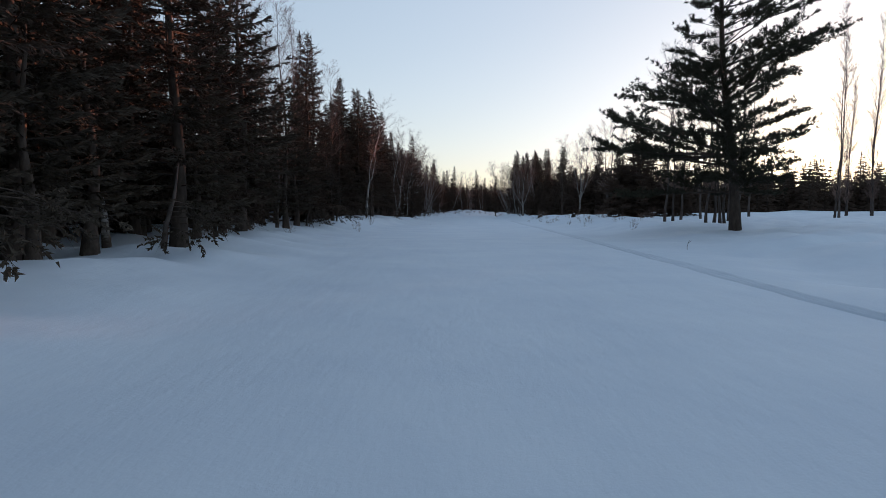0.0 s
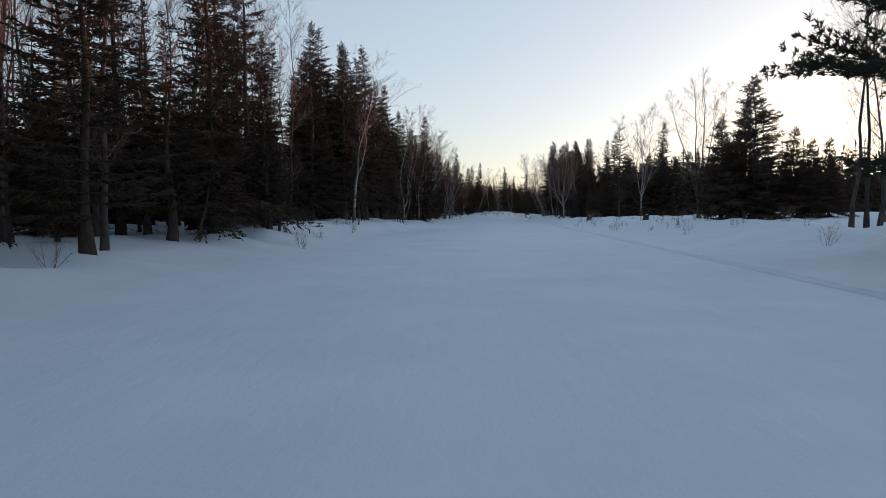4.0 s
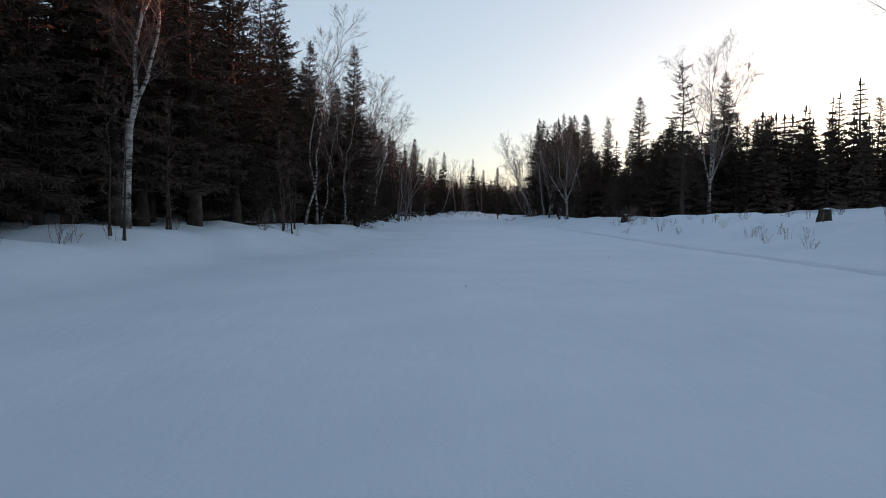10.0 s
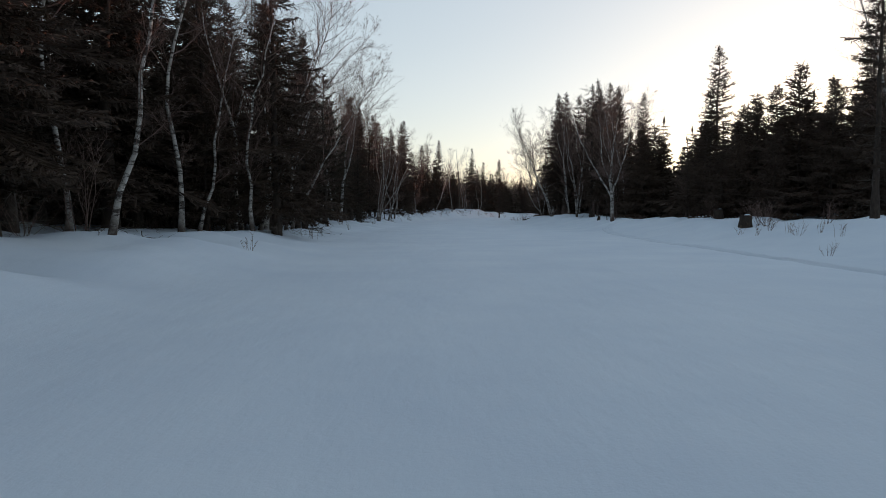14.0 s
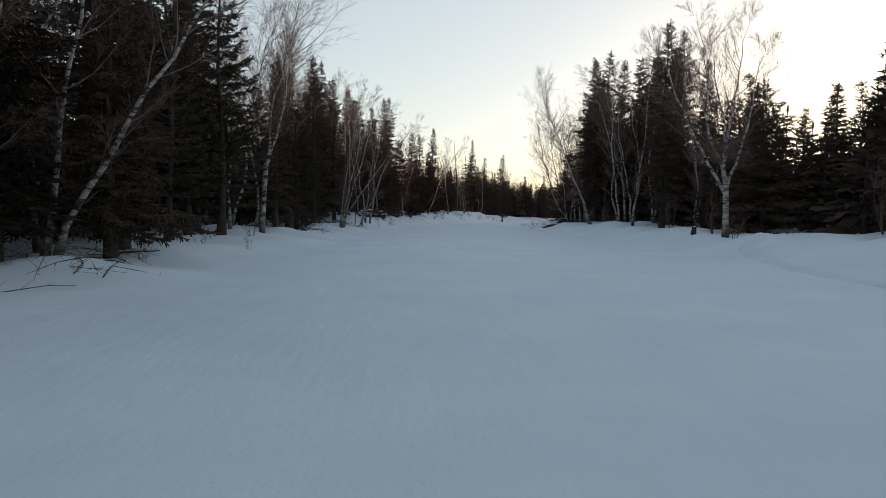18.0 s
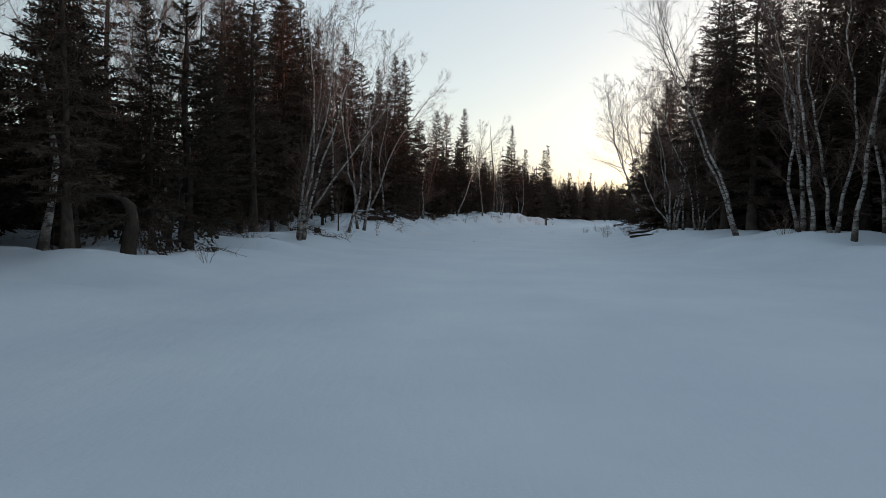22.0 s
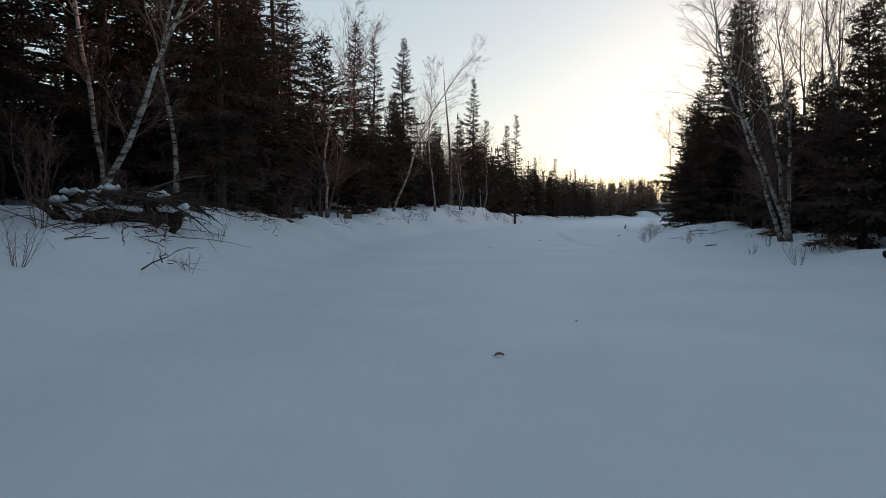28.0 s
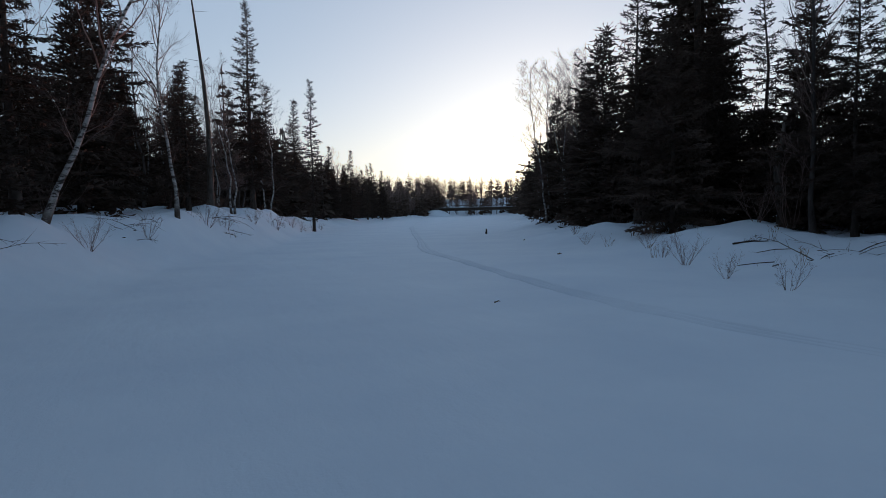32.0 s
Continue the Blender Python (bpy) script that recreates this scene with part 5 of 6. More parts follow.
for i, x, y in [(0, 15.9, 99.6), (0, 16.6, 101.4), (1, 15.2, 98.2), (0, 17.2, 103.5), (1, 16.2, 96.0), (2, 14.6, 95.2), (0, 18.6, 79.5), (0, 19.6, 77.5), (1, 18.0, 82.5), (1, 17.2, 85.0),
                (1, 17.6, 60.5), (0, 18.8, 57.5), (0, 21, 61.5), (1, 16.8, 63.5), (0, 17.0, 66.5), (1, 13.8, 44.6), (0, 16.0, 178.2), (0, 17.6, 180.8), (1, 15.4, 176.4), (1, 18.6, 182.6), (0, 19.8, 184.4), (1, 17.0, 175.2),
                (0, 22.4, 191.6), (0, 20.6, 188.6), (1, 17.2, 165.4), (3, 18.2, 170.6), (0, 14.9, 159.5), (1, 14.2, 163), (2, 15.2, 167.0), (0, -6.4, 131.8), (0, -7.4, 133.6),
                (0, -8.0, 136.4), (1, -5.6, 138.2), (0, -6.2, 139.6), (1, -3.4, 146.5), (1, -2.9, 155.6), (1, -2.4, 159.8), (2, -1.8, 161.8), (0, -3.6, 160.0), (2, -1.4, 158.4), (0, -5.2, 153.2), (1, -4.4, 156.3), (0, -5.2, 163.6), (1, -3.2, 165.2), (0, -1.6, 170.5), (0, 0.2, 177.2), (1, 1.6, 183.4),
                (0, 3.6, 188.2), (1, 5.0, 192.6), (0, 7.4, 198.4), (1, 8.4, 200.8), (0, 10.4, 205.2), (0, 12.6, 210.6), (1, 13.6, 213.4), (0, 15.0, 217.6), (3, 16.6, 221.6), (0, 17.6, 224.8), (3, 19.4, 229.4), (0, 21.6, 234.6),
                (2, -7.4, 52.8), (1, -7.2, 49.0), (2, -6.6, 47.2), (2, -8.2, 73.4), (1, -9.2, 68.6), (2, -9.4, 66.2), (0, -6.4, 77.8), (1, -7.6, 63.5), (2, -5.6, 110.4), (2, -6.2, 116.2), (1, -5.8, 121.4),
                (2, -4.0, 130.2), (2, 12.4, 71.6), (2, 13.6, 66.2), (2, 12.8, 74.8), (1, 14.0, 88.6), (2, 13.4, 84.2), (2, 12.6, 90.5), (2, 17.4, 119.6), (1, 15.4, 120.4), (1, -9.0, 24.4), (0, -9.4, 29.6), (1, -8.8, 34.6)]:
    shrub(i, x, y, (x * 77 + y * 31) % 360, (0.45 if x > 13 and y > 170 else 0.75) + 0.3 * ((x * 13.7 + y * 7.3) % 1))

# dry weed stalks in the snow of the right bank
rng = random.Random(5)
WEEDS = []
for k in range(3):
    g = Geo()
    for j in range(6):
        p = V(rng.uniform(-0.12, 0.12), rng.uniform(-0.12, 0.12), -0.05)
        q = p + V(rng.uniform(-0.2, 0.2), rng.uniform(-0.2, 0.2), rng.uniform(0.25, 0.6))
        g.spindle(p, q, 0.012)
        for w in range(4):
            b = p.lerp(q, rng.uniform(0.5, 1))
            g.spindle(b, b + V(rng.uniform(-0.08, 0.08), rng.uniform(-0.08, 0.08), rng.uniform(0.02, 0.09)), 0.016)
    WEEDS.append(g.mesh("weed_tuft", WEED, smooth=False))
for k in range(58):
    y = rng.uniform(58, 100) if k < 36 else rng.uniform(174, 192) if k < 44 else rng.uniform(44, 160)
    x = float(line_at(RIGHT_LINE, y)) - rng.uniform(0.5, 4.5) if k < 48 else float(line_at(LEFT_LINE, y)) + rng.uniform(0.8, 3.2)
    o = tagged(new("weed_tuft", WEEDS[k % 3]), "dry brown weed stalks sticking out of the snow", "weed", "weed tufts in the snow")
    at(o, x, y, rng.uniform(0, 360))


def stump(x, y, h, r, seed):
    rng = random.Random(seed)
    root = tagged(new("stump"), "dark cut tree stump half sunk in snow", "stump", "stumps on the bank")
    g = Geo()
    g.tube([V(0, 0, -0.2), V(0, 0, 0.1), V(0.02, 0, h * 0.6), V(0.03, 0.01, h)], [r * 1.4, r * 1.15, r, r * 0.95], 10)
    part("bark", g, SPRUCE_BARK, root)
    c = Geo()
    c.tube([V(0.03, 0.01, h - 0.02), V(0.03, 0.01, h + 0.01)], [r * 0.9, r * 0.88], 10, cap=True)
    part("cut_face", c, CUT_WOOD, root, "pale sawn top")
    s = Geo()
    s.tube([V(0.03, 0, h + 0.008), V(0.03, 0, h + 0.03), V(0.02, 0, h + 0.05)], [r * 0.75, r * 0.55, r * 0.15], 9, cap=True)
    part("snow_cap", s, SNOW, root)
    at(root, x, y)


for k, (x, y, h, r) in enumerate([(16.4, 77.1, 0.45, 0.24), (16.1, 101.8, 0.55, 0.28), (15.6, 124.8, 0.35, 0.12), (17.6, 107.6, 0.5, 0.25), (18.6, 109.4, 0.7, 0.3), (0.1, 180.4, 0.4, 0.2), (26.2, 206.5, 0.35, 0.06)]):
    stump(x, y, h, r, k)


def snag(x, y, h, r, label, top_break=True, seed=0):
    """A dead standing trunk with broken branch stubs."""
    rng = random.Random(seed)
    root = tagged(new("snag"), label, "dead tree", "dead standing trunks")
    g = Geo()
    pts = [V(0.03 * h * math.sin(k * 0.5 + seed), 0.02 * h * math.cos(k + seed), h * k / 6 - (0.3 if k == 0 else 0)) for k in range(7)]
    end = 0.7 if top_break else 0.08
    g.tube(pts, [r * (1.3 if k == 0 else 1 - (1 - end) * k / 6) for k in range(7)], 8, cap=True)
    if top_break:
        for k in range(4):
            g.spindle(pts[6] + V(rng.uniform(-0.6, 0.6) * r, rng.uniform(-0.6, 0.6) * r, -0.02), pts[6] + V(0, 0, rng.uniform(0.1, 0.35)), r * 0.7)
    part("trunk", g, DEAD_WOOD, root)
    for k in range(int(3 + h)):
        b = Geo()
        t = rng.uniform(0.2, 0.97) * 5.99
        p = pts[int(t)].lerp(pts[int(t) + 1], t % 1)
        az = rng.uniform(0, 6.28)
        b.spindle(p, p + V(math.cos(az), math.sin(az), rng.uniform(-0.2, 0.4)) * rng.uniform(0.2, 0.25 + 0.06 * h), 0.035)
        part("branch_stub", b, DEAD_WOOD, root, flat=True)
    at(root, x, y)


snag(7.6, 203, 12.5, 0.16, "tall dead spruce trunk with short stubs", False, 1)
snag(25.4, 183.8, 2.5, 0.15, "broken grey snag with a splintered top", True, 2)
snag(25.9, 184.0, 3.8, 0.09, "thin broken grey snag", True, 3)
snag(22.4, 113.2, 3.6, 0.11, "short dead post-like trunk with a pale broken top", True, 4)
for k, (x, y, h) in enumerate([(23.6, 71.0, 1.6), (24.1, 71.6, 1.3), (24.6, 70.8, 1.7), (25.0, 71.7, 1.2), (25.5, 71.0, 1.5), (25.9, 71.9, 1.4)]):
    snag(x, y, h, 0.07, "cut grey hardwood stem still standing in the snow", True, 10 + k)

# young bare poles at the water's edge
for k, (x, y, h) in enumerate([(-8.9, 70.6, 6), (-8.4, 70.4, 5.5), (-8.9, 74.4, 6), (-8.6, 74.0, 5.5), (-6.1, 79.8, 5), (-5.8, 80.2, 4.6), (-6.6, 82.1, 6), (-6.2, 82.5, 6), (-6.0, 154.0, 5), (-5.6, 164.4, 6), (-1.2, 179.4, 6), (-0.4, 180.0, 5), (15.9, 123.4, 4), (24.5, 137.0, 6)]):
    plant("pole_dark", x, y, h * 0.8, k * 50, 0.0, 1.2)


def fallen(x, y, length, r, turn, tilt, label, snow=True, seed=0, twigs=13):
    """A fallen log or limb lying on the snow, snow along its top."""
    rng = random.Random(seed)
    root = tagged(new("fallen_log"), label, "log", "fallen wood on the banks")
    g = Geo()
    pts = [V(length * (k / 5 - 0.5), 0.05 * length * math.sin(k * 1.3 + seed), 0.04 * length * math.sin(k * 0.9) * 0.5) for k in range(6)]
    g.tube([p + V(0, rng.gauss(0, 0.3) * r, rng.gauss(0, 0.3) * r) for p in pts], [r * (1 - 0.1 * k) * rng.uniform(0.8, 1.12) for k in range(6)], 9, cap=True)
    part("trunk", g, ROTTEN_WOOD, root)
    for k in range(twigs):
        b = Geo()
        t = rng.uniform(0.3, 0.98) * 4.99
        p = pts[int(t)].lerp(pts[int(t) + 1], t % 1)
        e = V(rng.uniform(0.2, 0.8), rng.choice((-1, 1)) * rng.uniform(0.4, 1), rng.uniform(-0.05, 0.7)).normalized()
        q = p + e * length * rng.uniform(0.12, 0.3)
        b.spindle(p, q, max(0.016, r * 0.4))
        for w in range(3):
            o = p.lerp(q, rng.uniform(0.4, 1))
            b.spindle(o, o + around(e, 0.6, rng) * length * 0.1, 0.012)
        part("branch", b, DEAD_WOOD, root, flat=True)
    if snow and r > 0.1:
        s = Geo()
        s.tube([p + V(0, 0, r * 0.75) for p in pts[:4]], [r * 0.2, r * 0.6, r * 0.5, r * 0.15], 7, cap=True)
        part("snow_ridge", s, SNOW, root)
    at(root, x, y, turn, r * 0.6, 0)
    root.rotation_euler.rotate_axis("Y", radians(tilt))


for k, item in enumerate([
    (-3.3, 160.6, 2.0, 0.16, 6, 2, "dark fallen log with snow along it on the bank"),
    (-4.4, 161.2, 2.4, 0.13, -8, -6, "dark fallen log in a brush tangle on the bank"),
    (16.8, 161.8, 2.4, 0.12, 20, -4, "dark fallen log at the foot of a fir"),
    (-8.8, 84.5, 2.6, 0.09, -20, -6, "dead limb lying on the snowy bank"),
    (-9.0, 78.8, 2.2, 0.07, -35, -8, "dead limb lying on the snowy bank"),
    (20.8, 181.4, 1.0, 0.03, -30, -4, "dead limb on the snow below the birches"), (16.9, 173.0, 0.8, 0.025, 30, -4, "dead limb on the snow below the birches"),
    (15.0, 155.8, 2.2, 0.08, 20, -6, "dead limb on the snow by the birches"), (19.2, 128.8, 2.0, 0.06, 60, -10, "dead limb on the snow by the birches"),
]):
    fallen(*item, seed=k)


def low_bough(x, y, z, az, length, seed, root):
    rng = random.Random(seed)
    g = Geo()
    d = V(math.cos(az), math.sin(az), 0.1)
    pts = [V(x, y, z)]
    for j in range(6):
        d = (d + V(rng.gauss(0, 0.1), rng.gauss(0, 0.1), -0.1 if j < 4 else 0.12)).normalized()
        pts.append(pts[-1] + d * length / 6)
    g.tube(pts, [0.015, 0.013, 0.011, 0.009, 0.007, 0.005, 0.003], 5)
    s = Geo()
    for k in range(22):
        f = rng.uniform(0.35, 1) * 5.99
        q = pts[int(f)].lerp(pts[int(f) + 1], f % 1)
        e = (around(d, rng.uniform(0.3, 1.1), rng) + V(0, 0, -0.25)).normalized()
        q2 = q + e * rng.uniform(0.15, 0.6)
        g.spindle(q, q2, 0.014)
        if k % 3:
            for w in range(9):
                o2 = q.lerp(q2, rng.uniform(0.5, 1.05))
                s.spindle(o2, o2 + around(e, rng.uniform(0.2, 1.3), rng) * rng.uniform(0.05, 0.12), 0.06)
    b = tagged(part("bough", g, SPRUCE_BARK, root, flat=True), kind="stuff")
    tagged(part("sprig", s, CEDAR_LEAVES, b, flat=True), kind="stuff")


def brush_heap(x, y, seed, size, count):
    """The matted top of a fallen cedar on the bank: level branches over each other, snow pads between, thick torn roots at one end."""
    rng = random.Random(seed)
    root = tagged(new("brush_heap"), "matted top of a fallen cedar with snow caught in it", "brush", "brush heaps on the bank")

    def crust(u):
        return 0.62 - 0.2 * u * u - 0.12 * u
    for k in range(count):
        g = Geo()
        u = rng.uniform(-1.5, 0.9)
        d = V(1, rng.gauss(0.1, 0.35), rng.gauss(-0.1, 0.13)).normalized()
        pts = [V(u, rng.gauss(0, 0.38), crust(u * 0.6) - abs(rng.gauss(0, 0.14)))]
        L = rng.uniform(0.5, 1.7)
        for j in range(5):
            d = (d + V(rng.gauss(0, 0.12), rng.gauss(0, 0.2), rng.gauss(-0.03, 0.13))).normalized()
            pts.append(pts[-1] + d * L / 5)
        w = rng.choice((0.006, 0.009, 0.014, 0.024, 0.04))
        g.tube([q * size for q in pts], [size * f * w for f in (1, 1.05, 0.85, 0.75, 0.5, 0.15)], 5)
        for q in pts[1:]:
            for t in range(3):
                e = (around(d, 0.9, rng) + V(0, 0, -0.15)) * rng.uniform(0.08, 0.34)
                g.spindle(q * size, (q + e) * size, 0.009 * size)
        part("branch", g, SPRUCE_BARK if k % 4 else DEAD_WOOD, root)
    for k in range(15):
        g = Geo()
        u = rng.uniform(-1.5, 1.3)
        o = V(u, rng.gauss(0, 0.3), crust(u * 0.6) - rng.choice((-0.02, 0.03, 0.16, 0.25)))
        n, L, r = 7, rng.uniform(0.2, 0.55), rng.uniform(0.03, 0.08)
        g.tube([(o + V(L * (t / (n - 1) - 0.5), 0.04 * math.sin(t + k), 0.025 * math.sin(2.2 * t + k))) * size for t in range(n)], [size * r * (0.15 + math.sin(math.pi * (t + 0.3) / (n - 0.4))) * rng.uniform(0.7, 1.1) for t in range(n)], 8, cap=True)
        part("snow_pad", g, SNOW, root, "rounded pad of snow")
    for k in range(9):
        g = Geo()
        p = V(rng.choice((-1.35, 0.75, 0.95, 1.15)) + rng.gauss(0, 0.1), rng.gauss(-0.1, 0.16), rng.uniform(0.28, 0.46))
        d = V(rng.gauss(0.35, 0.3), rng.gauss(-0.1, 0.25), -0.8).normalized()
        pts = [p - V(0.25, 0, -0.03)]
        for j in range(4):
            pts.append(pts[-1] + d * rng.uniform(0.12, 0.2))
            d = (d + V(rng.gauss(0.05, 0.3), rng.gauss(0, 0.25), rng.gauss(0, 0.15))).normalized()
        w = rng.uniform(0.04, 0.105)
        g.tube([q * size for q in pts], [size * w * rng.uniform(0.75, 1.2) * f for f in (0.8, 1, 1, 0.85, 0.5)], 8, cap=True)
        part("root_arm", g, ROTTEN_WOOD, root, "thick dark torn root")
    at(root, x, y, -8, 0.0)


brush_heap(-3.4, 160.9, 1, 1.2, 74)
brush_heap(-5.6, 147.6, 2, 0.55, 26)

# a dark trunk bent over at man's height, its limb reaching out level
bent = tagged(new("bent_cedar"), "dark cedar trunk bent over, its bare limb reaching out level", "cedar")
g = Geo()
g.tube([V(-0.12, 0, -0.3), V(-0.06, 0, 0.3), V(0.04, 0, 0.9), V(0.02, 0, 1.35), V(-0.2, 0.02, 1.58)], [0.24, 0.19, 0.17, 0.14, 0.08], 9)
part("trunk", g, SPRUCE_BARK, bent)
g = Geo()
g.tube([V(-0.12, 0.02, 1.53), V(-0.6, 0.05, 1.66), V(-1.2, 0.1, 1.68), V(-1.8, 0.05, 1.6), V(-2.3, 0.0, 1.55), V(-2.8, 0.1, 1.6)], [0.06, 0.05, 0.042, 0.034, 0.024, 0.006], 6)
part("limb", g, GREY_BARK, bent, "bare grey limb")
for k in range(7):
    low_bough(0.0, 0, 0.5 + 0.14 * k, 1.0 * k, 0.9 + 0.2 * (k % 3), 70 + k, bent)
at(bent, -6.1, 130.5)


def tangle(x, y, count, wide, tall, seed):
    """A tangle of dead arched branches lying over each other on the bank."""
    rng = random.Random(seed)
    root = tagged(new("brush_tangle"), "tangle of dead fallen branches on the snowy bank", "brush", "brush tangles on the bank")
    for k in range(count):
        g = Geo()
        p = V(rng.gauss(0, 0.5) * wide, rng.gauss(0, 0.5) * wide, 0)
        p.z = ground_at(x + p.x, y + p.y) - ground_at(x, y) + rng.uniform(-0.08, tall * 0.5)
        az, L = rng.uniform(0, 6.28), rng.uniform(0.6, 2.2)
        d = V(math.cos(az), math.sin(az), rng.uniform(-0.1, 0.55)).normalized()
        pts = [p]
        for j in range(5):
            d = (d + V(rng.gauss(0, 0.16), rng.gauss(0, 0.16), rng.uniform(-0.3, 0.06))).normalized()
            pts.append(pts[-1] + d * L / 5)
        w = rng.choice((0.007, 0.01, 0.014, 0.012))
        g.tube(pts, [w, w * 0.9, w * 0.8, w * 0.6, w * 0.45, 0.003], 5)
        for s in range(5):
            q = pts[rng.randrange(1, 5)]
            g.spindle(q, q + (around(d, 0.9, rng) + V(0, 0, 0.2)) * rng.uniform(0.15, 0.5), 0.012)
        part("branch", g, SPRUCE_BARK if k % 3 else DEAD_WOOD, root)
    at(root, x, y)


tangle(-3.0, 158.6, 46, 1.5, 0.6, 3)
tangle(-4.2, 161.6, 34, 1.3, 0.6, 4)
tangle(-2.3, 165.0, 30, 1.2, 0.5, 5)
tangle(-1.2, 175.6, 18, 1.1, 0.4, 6)
tangle(-7.6, 89.2, 22, 1.0, 0.4, 7)
tangle(-8.6, 83.6, 18, 0.9, 0.4, 8)
tangle(-5.4, 107.6, 20, 0.9, 0.5, 9)
tangle(19.6, 178.6, 16, 1.4, 0.3, 10)
tangle(1.4, 183.6, 16, 0.9, 0.4, 11)
tangle(4.6, 192.4, 16, 0.9, 0.4, 12)
tangle(8.4, 200.8, 14, 0.9, 0.4, 13)
tangle(-6.4, 139.6, 30, 0.9, 0.7, 16)
tangle(-7.4, 141.6, 26, 1.0, 0.7, 17)
tangle(-7.4, 104.4, 20, 0.9, 0.5, 18)
tangle(-5.6, 133.0, 16, 0.9, 0.4, 14)
tangle(-4.2, 144.6, 14, 0.8, 0.4, 15)
# thickets along the wood's edge
rng = random.Random(31)
for k in range(64):
    y = rng.uniform(84, 214)
    left = k % 3 > 0
    x = float(line_at(LEFT_LINE, y)) - rng.uniform(0.2, 4.0) if left else float(line_at(RIGHT_LINE, y)) + rng.uniform(0.2, 4.0)
    if left or y > 104:
        shrub(rng.choice((3, 3, 0, 1)), x, y, rng.uniform(0, 360), rng.uniform(0.8, 1.5))

# a fallen twig on the open snow, and a thin stick standing in it
fallen(-3.9, 145.2, 2.2, 0.022, 120, 0, "thin forked twig lying on the snow", False, 40, 5)
fallen(10.35, 25.9, 0.9, 0.012, 40, -70, "thin stick standing in the snow by the trail", False, 41, 3)
fallen(-6.04, 111.0, 1.1, 0.03, 30, -4, "broken conifer tip lying on the snow", False, 42, 9)

# low cedar boughs drooping over the snow at the water's edge
for cx, cy, first in ((-7.3, 9.0, 0), (-7.6, 16.4, 10), (-10.2, 45.2, 20), (-9.2, 52.2, 30), (-7.0, 134.4, 40)):
    root = tagged(new("cedar_sapling"), "bent cedar with low boughs drooping onto the snow", "cedar", "bent cedars at the water's edge")
    g = Geo()
    g.tube([V(0, 0, -0.2), V(0.1, 0, 0.6), V(0.3, 0.1, 1.4), V(0.35, 0.3, 2.3)], [0.09, 0.07, 0.05, 0.01], 7)
    part("trunk", g, GREY_BARK, root)
    for k in range(7):
        low_bough(0.1 + 0.03 * k, 0, 0.4 + 0.14 * k, -1.1 + 0.42 * k, 1.2 + 0.3 * ((k * 7) % 4), first + k, root)
    at(root, cx, cy)

# dead leaves and a cone on the ice
for k, (x, y, s) in enumerate([(3.52, 152.4, 0.075), (4.9, 154.3, 0.05), (10.3, 178.0, 0.07), (18.0, 186.8, 0.16), (21.8, 194.9, 0.14), (6.6, 171.5, 0.05), (2.3, 148.9, 0.04), (1.1, 63.5, 0.05), (-1.6, 74.0, 0.04), (5.6, 70.2, 0.05)]):
    root = tagged(new("dead_leaf"), "curled brown dead leaf lying on the snow", "leaf", "dead leaves on the snow")
    g = Geo()
    n = 7
    for j in range(n):
        t = j / (n - 1)
        w = math.sin(math.pi * min(0.97, 0.08 + 0.9 * t)) * 0.42
        for sd in (-1, 0, 1):
            g.v.append(V((t - 0.5) * s * 1.3, sd * w * s, 0.012 + s * (0.28 * abs(sd) + 0.22 * math.sin(t * 3 + k))))
    for j in range(n - 1):
        for sd in (0, 1):
            i = j * 3 + sd
            g.f.append((i, i + 1, i + 4, i + 3))
            g.m.append(0)
    part("blade", g, WEED, root)
    st = Geo()
    st.tube([V(-0.65 * s, 0, 0.02), V(-1.0 * s, 0.1 * s, 0.02)], [0.03 * s, 0.02 * s], 4)
    part("stalk", st, TWIG, root)
    at(root, x, y, k * 67, 0.0)

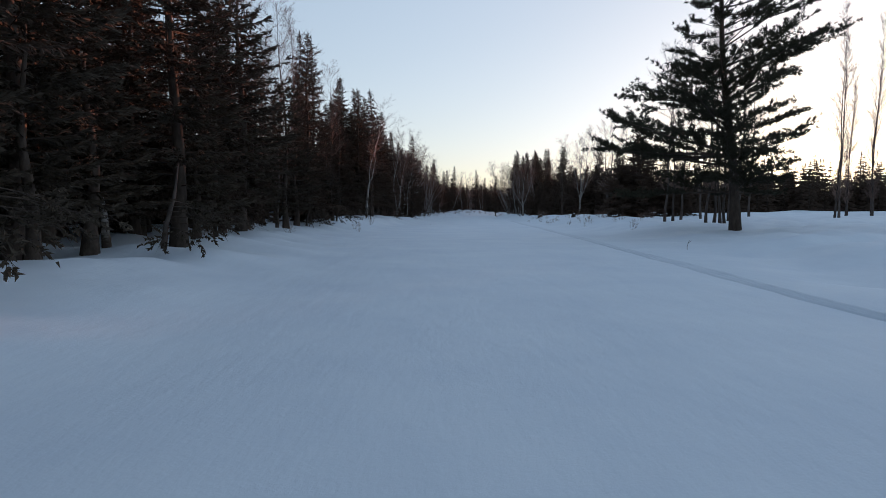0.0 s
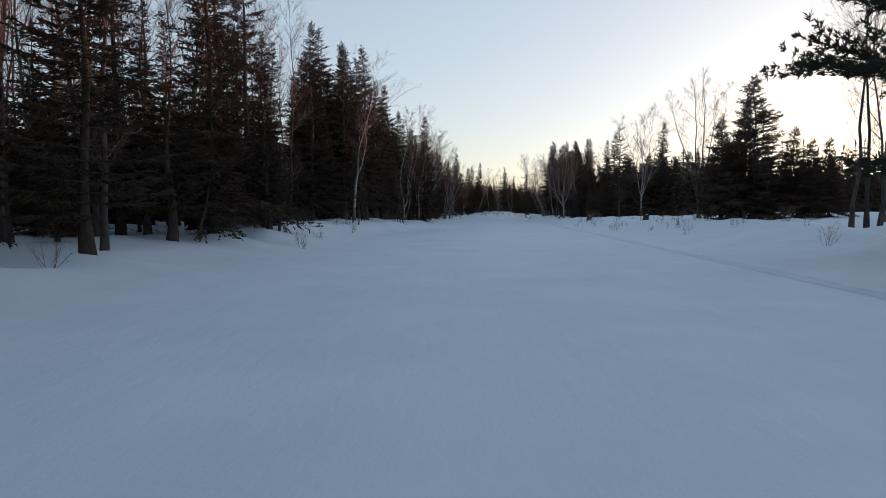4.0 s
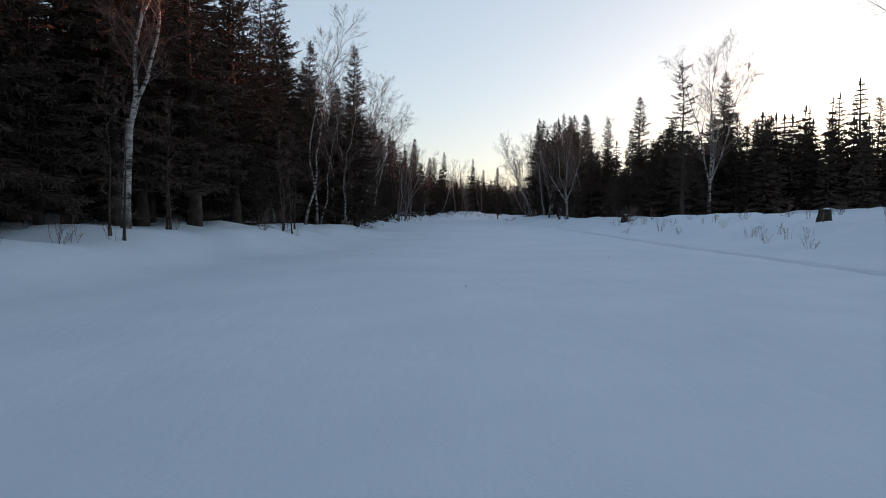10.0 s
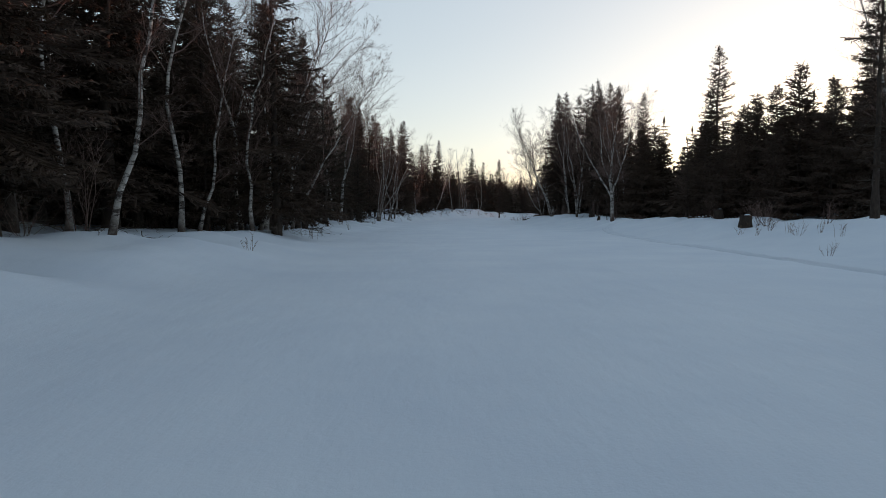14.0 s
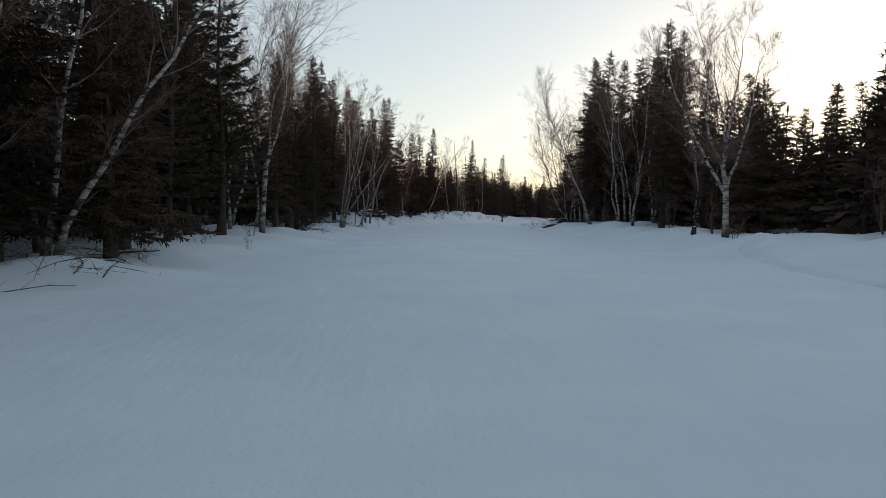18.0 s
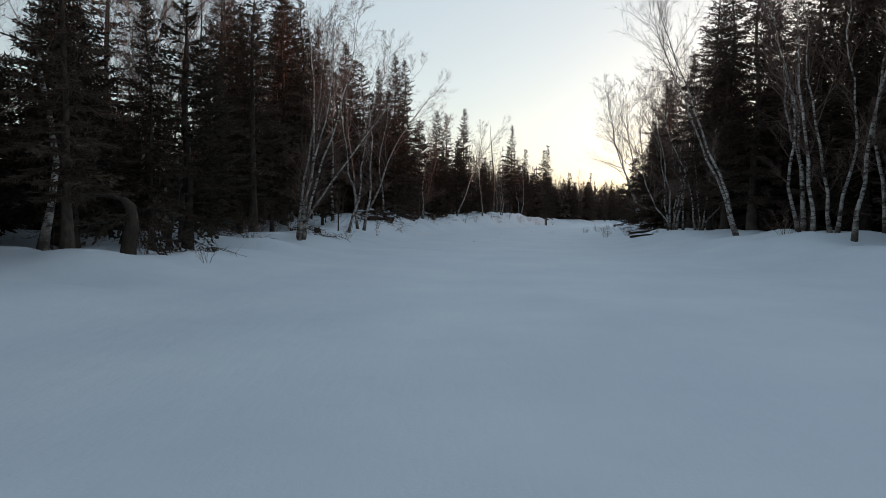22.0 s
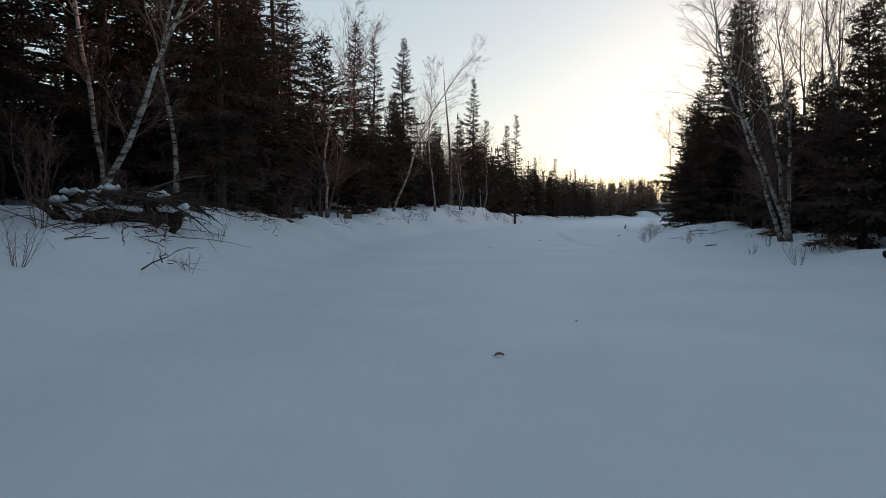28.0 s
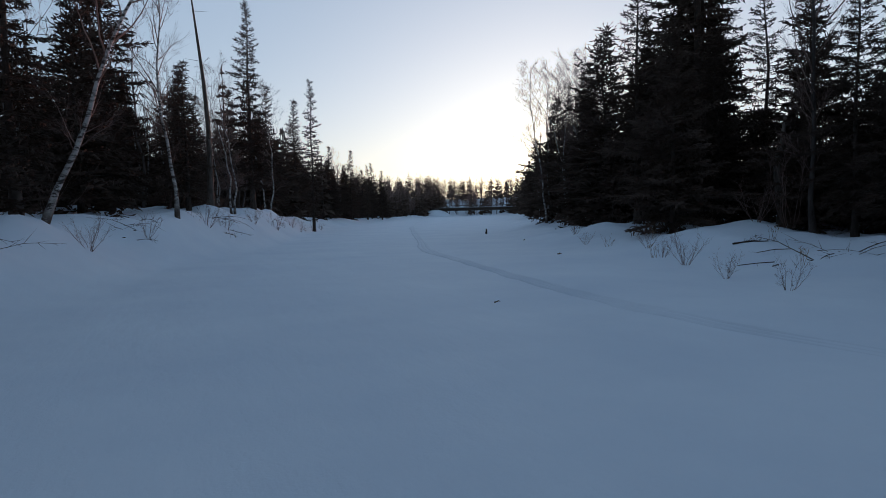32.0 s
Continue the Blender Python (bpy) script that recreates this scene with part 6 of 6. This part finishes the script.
# snow-covered brush heap at the back of the right bank
heap = tagged(new("brush_heap"), "long dark heap of brush with a cap of snow", "brush heap")
rng = random.Random(8)
for k in range(70):
    g = Geo()
    u = rng.uniform(-4.6, 4.6)
    p = V(u, rng.uniform(-1.2, 1.2), rng.uniform(0.0, 1.2 * (1 - abs(u) / 7)))
    d = V(rng.uniform(-1, 1), rng.uniform(-0.8, 0.8), rng.uniform(-0.2, 0.6)).normalized()
    g.tube([p - d * 0.9, p, p + d * rng.uniform(0.5, 1.1)], [0.06, 0.05, 0.02], 5)
    part("branch", g, SPRUCE_BARK, heap)
cap = Geo()
for i in range(25):
    for j in range(9):
        u, w = i / 12 - 1, j / 4 - 1
        e = max(0.0, (1 - u * u) * (1 - w * w))
        cap.v.append(V(u * 4.8, w * 1.3, 0.75 + 0.75 * e ** 0.5 + 0.14 * math.sin(i * 1.9 + j * 0.7) * (1 - u * u)))
for i in range(24):
    for j in range(8):
        a0 = i * 9 + j
        cap.f.append((a0, a0 + 9, a0 + 10, a0 + 1))
        cap.m.append(0)
part("snow_cap", cap, SNOW, heap, "lumpy cap of white snow")
at(heap, 30.0, 140.5, -18, 0.3)

# ---- road bridge far downstream ----
bridge = tagged(new("bridge"), "low road bridge with a snowy deck across the frozen river", "bridge")
L = 38.0
g = Geo()
g.box((0, 0, 3.35), (L, 6.0, 0.3))
part("deck", g, DEAD_WOOD, bridge)
g = Geo()
g.box((0, 0, 3.56), (L - 0.2, 5.6, 0.12))
part("deck_snow", g, SNOW, bridge, "snow lying on the deck")
for y in (-2.4, -0.8, 0.8, 2.4):
    g = Geo()
    g.box((0, y, 2.75), (L - 1, 0.35, 0.9))
    part("girder", g, SPRUCE_BARK, bridge)
for y in (-2.9, 2.9):
    g = Geo()
    g.box((0, y, 4.3), (L, 0.12, 0.16))
    part("rail", g, DEAD_WOOD, bridge)
    for k in range(16):
        g = Geo()
        g.box((-L / 2 + 1.2 + k * 2.37, y, 3.9), (0.14, 0.14, 0.8))
        part("rail_post", g, DEAD_WOOD, bridge)
for x in (-L / 2 - 1.0, L / 2 + 1.0):
    g = Geo()
    g.box((x, 0, 1.5), (2.6, 6.6, 4.0))
    part("abutment", g, GREY_BARK, bridge)
    s = Geo()
    n = 12
    for i in range(n + 1):
        for j in range(n + 1):
            u, w = i / n * 2 - 1, j / n * 2 - 1
            s.v.append(V(x + u * 7.5, w * 8, 3.4 * max(0.0, 1 - u * u) ** 1.2 * max(0.0, 1 - w * w) ** 0.7 - 0.15))
    for i in range(n):
        for j in range(n):
            a0 = i * (n + 1) + j
            s.f.append((a0, a0 + n + 1, a0 + n + 2, a0 + 1))
            s.m.append(0)
    part("snow_bank", s, SNOW, bridge, "snow heaped against the abutment")
bridge.matrix_basis = pose(124, 380, 0.0, 0, 0, -26.6)
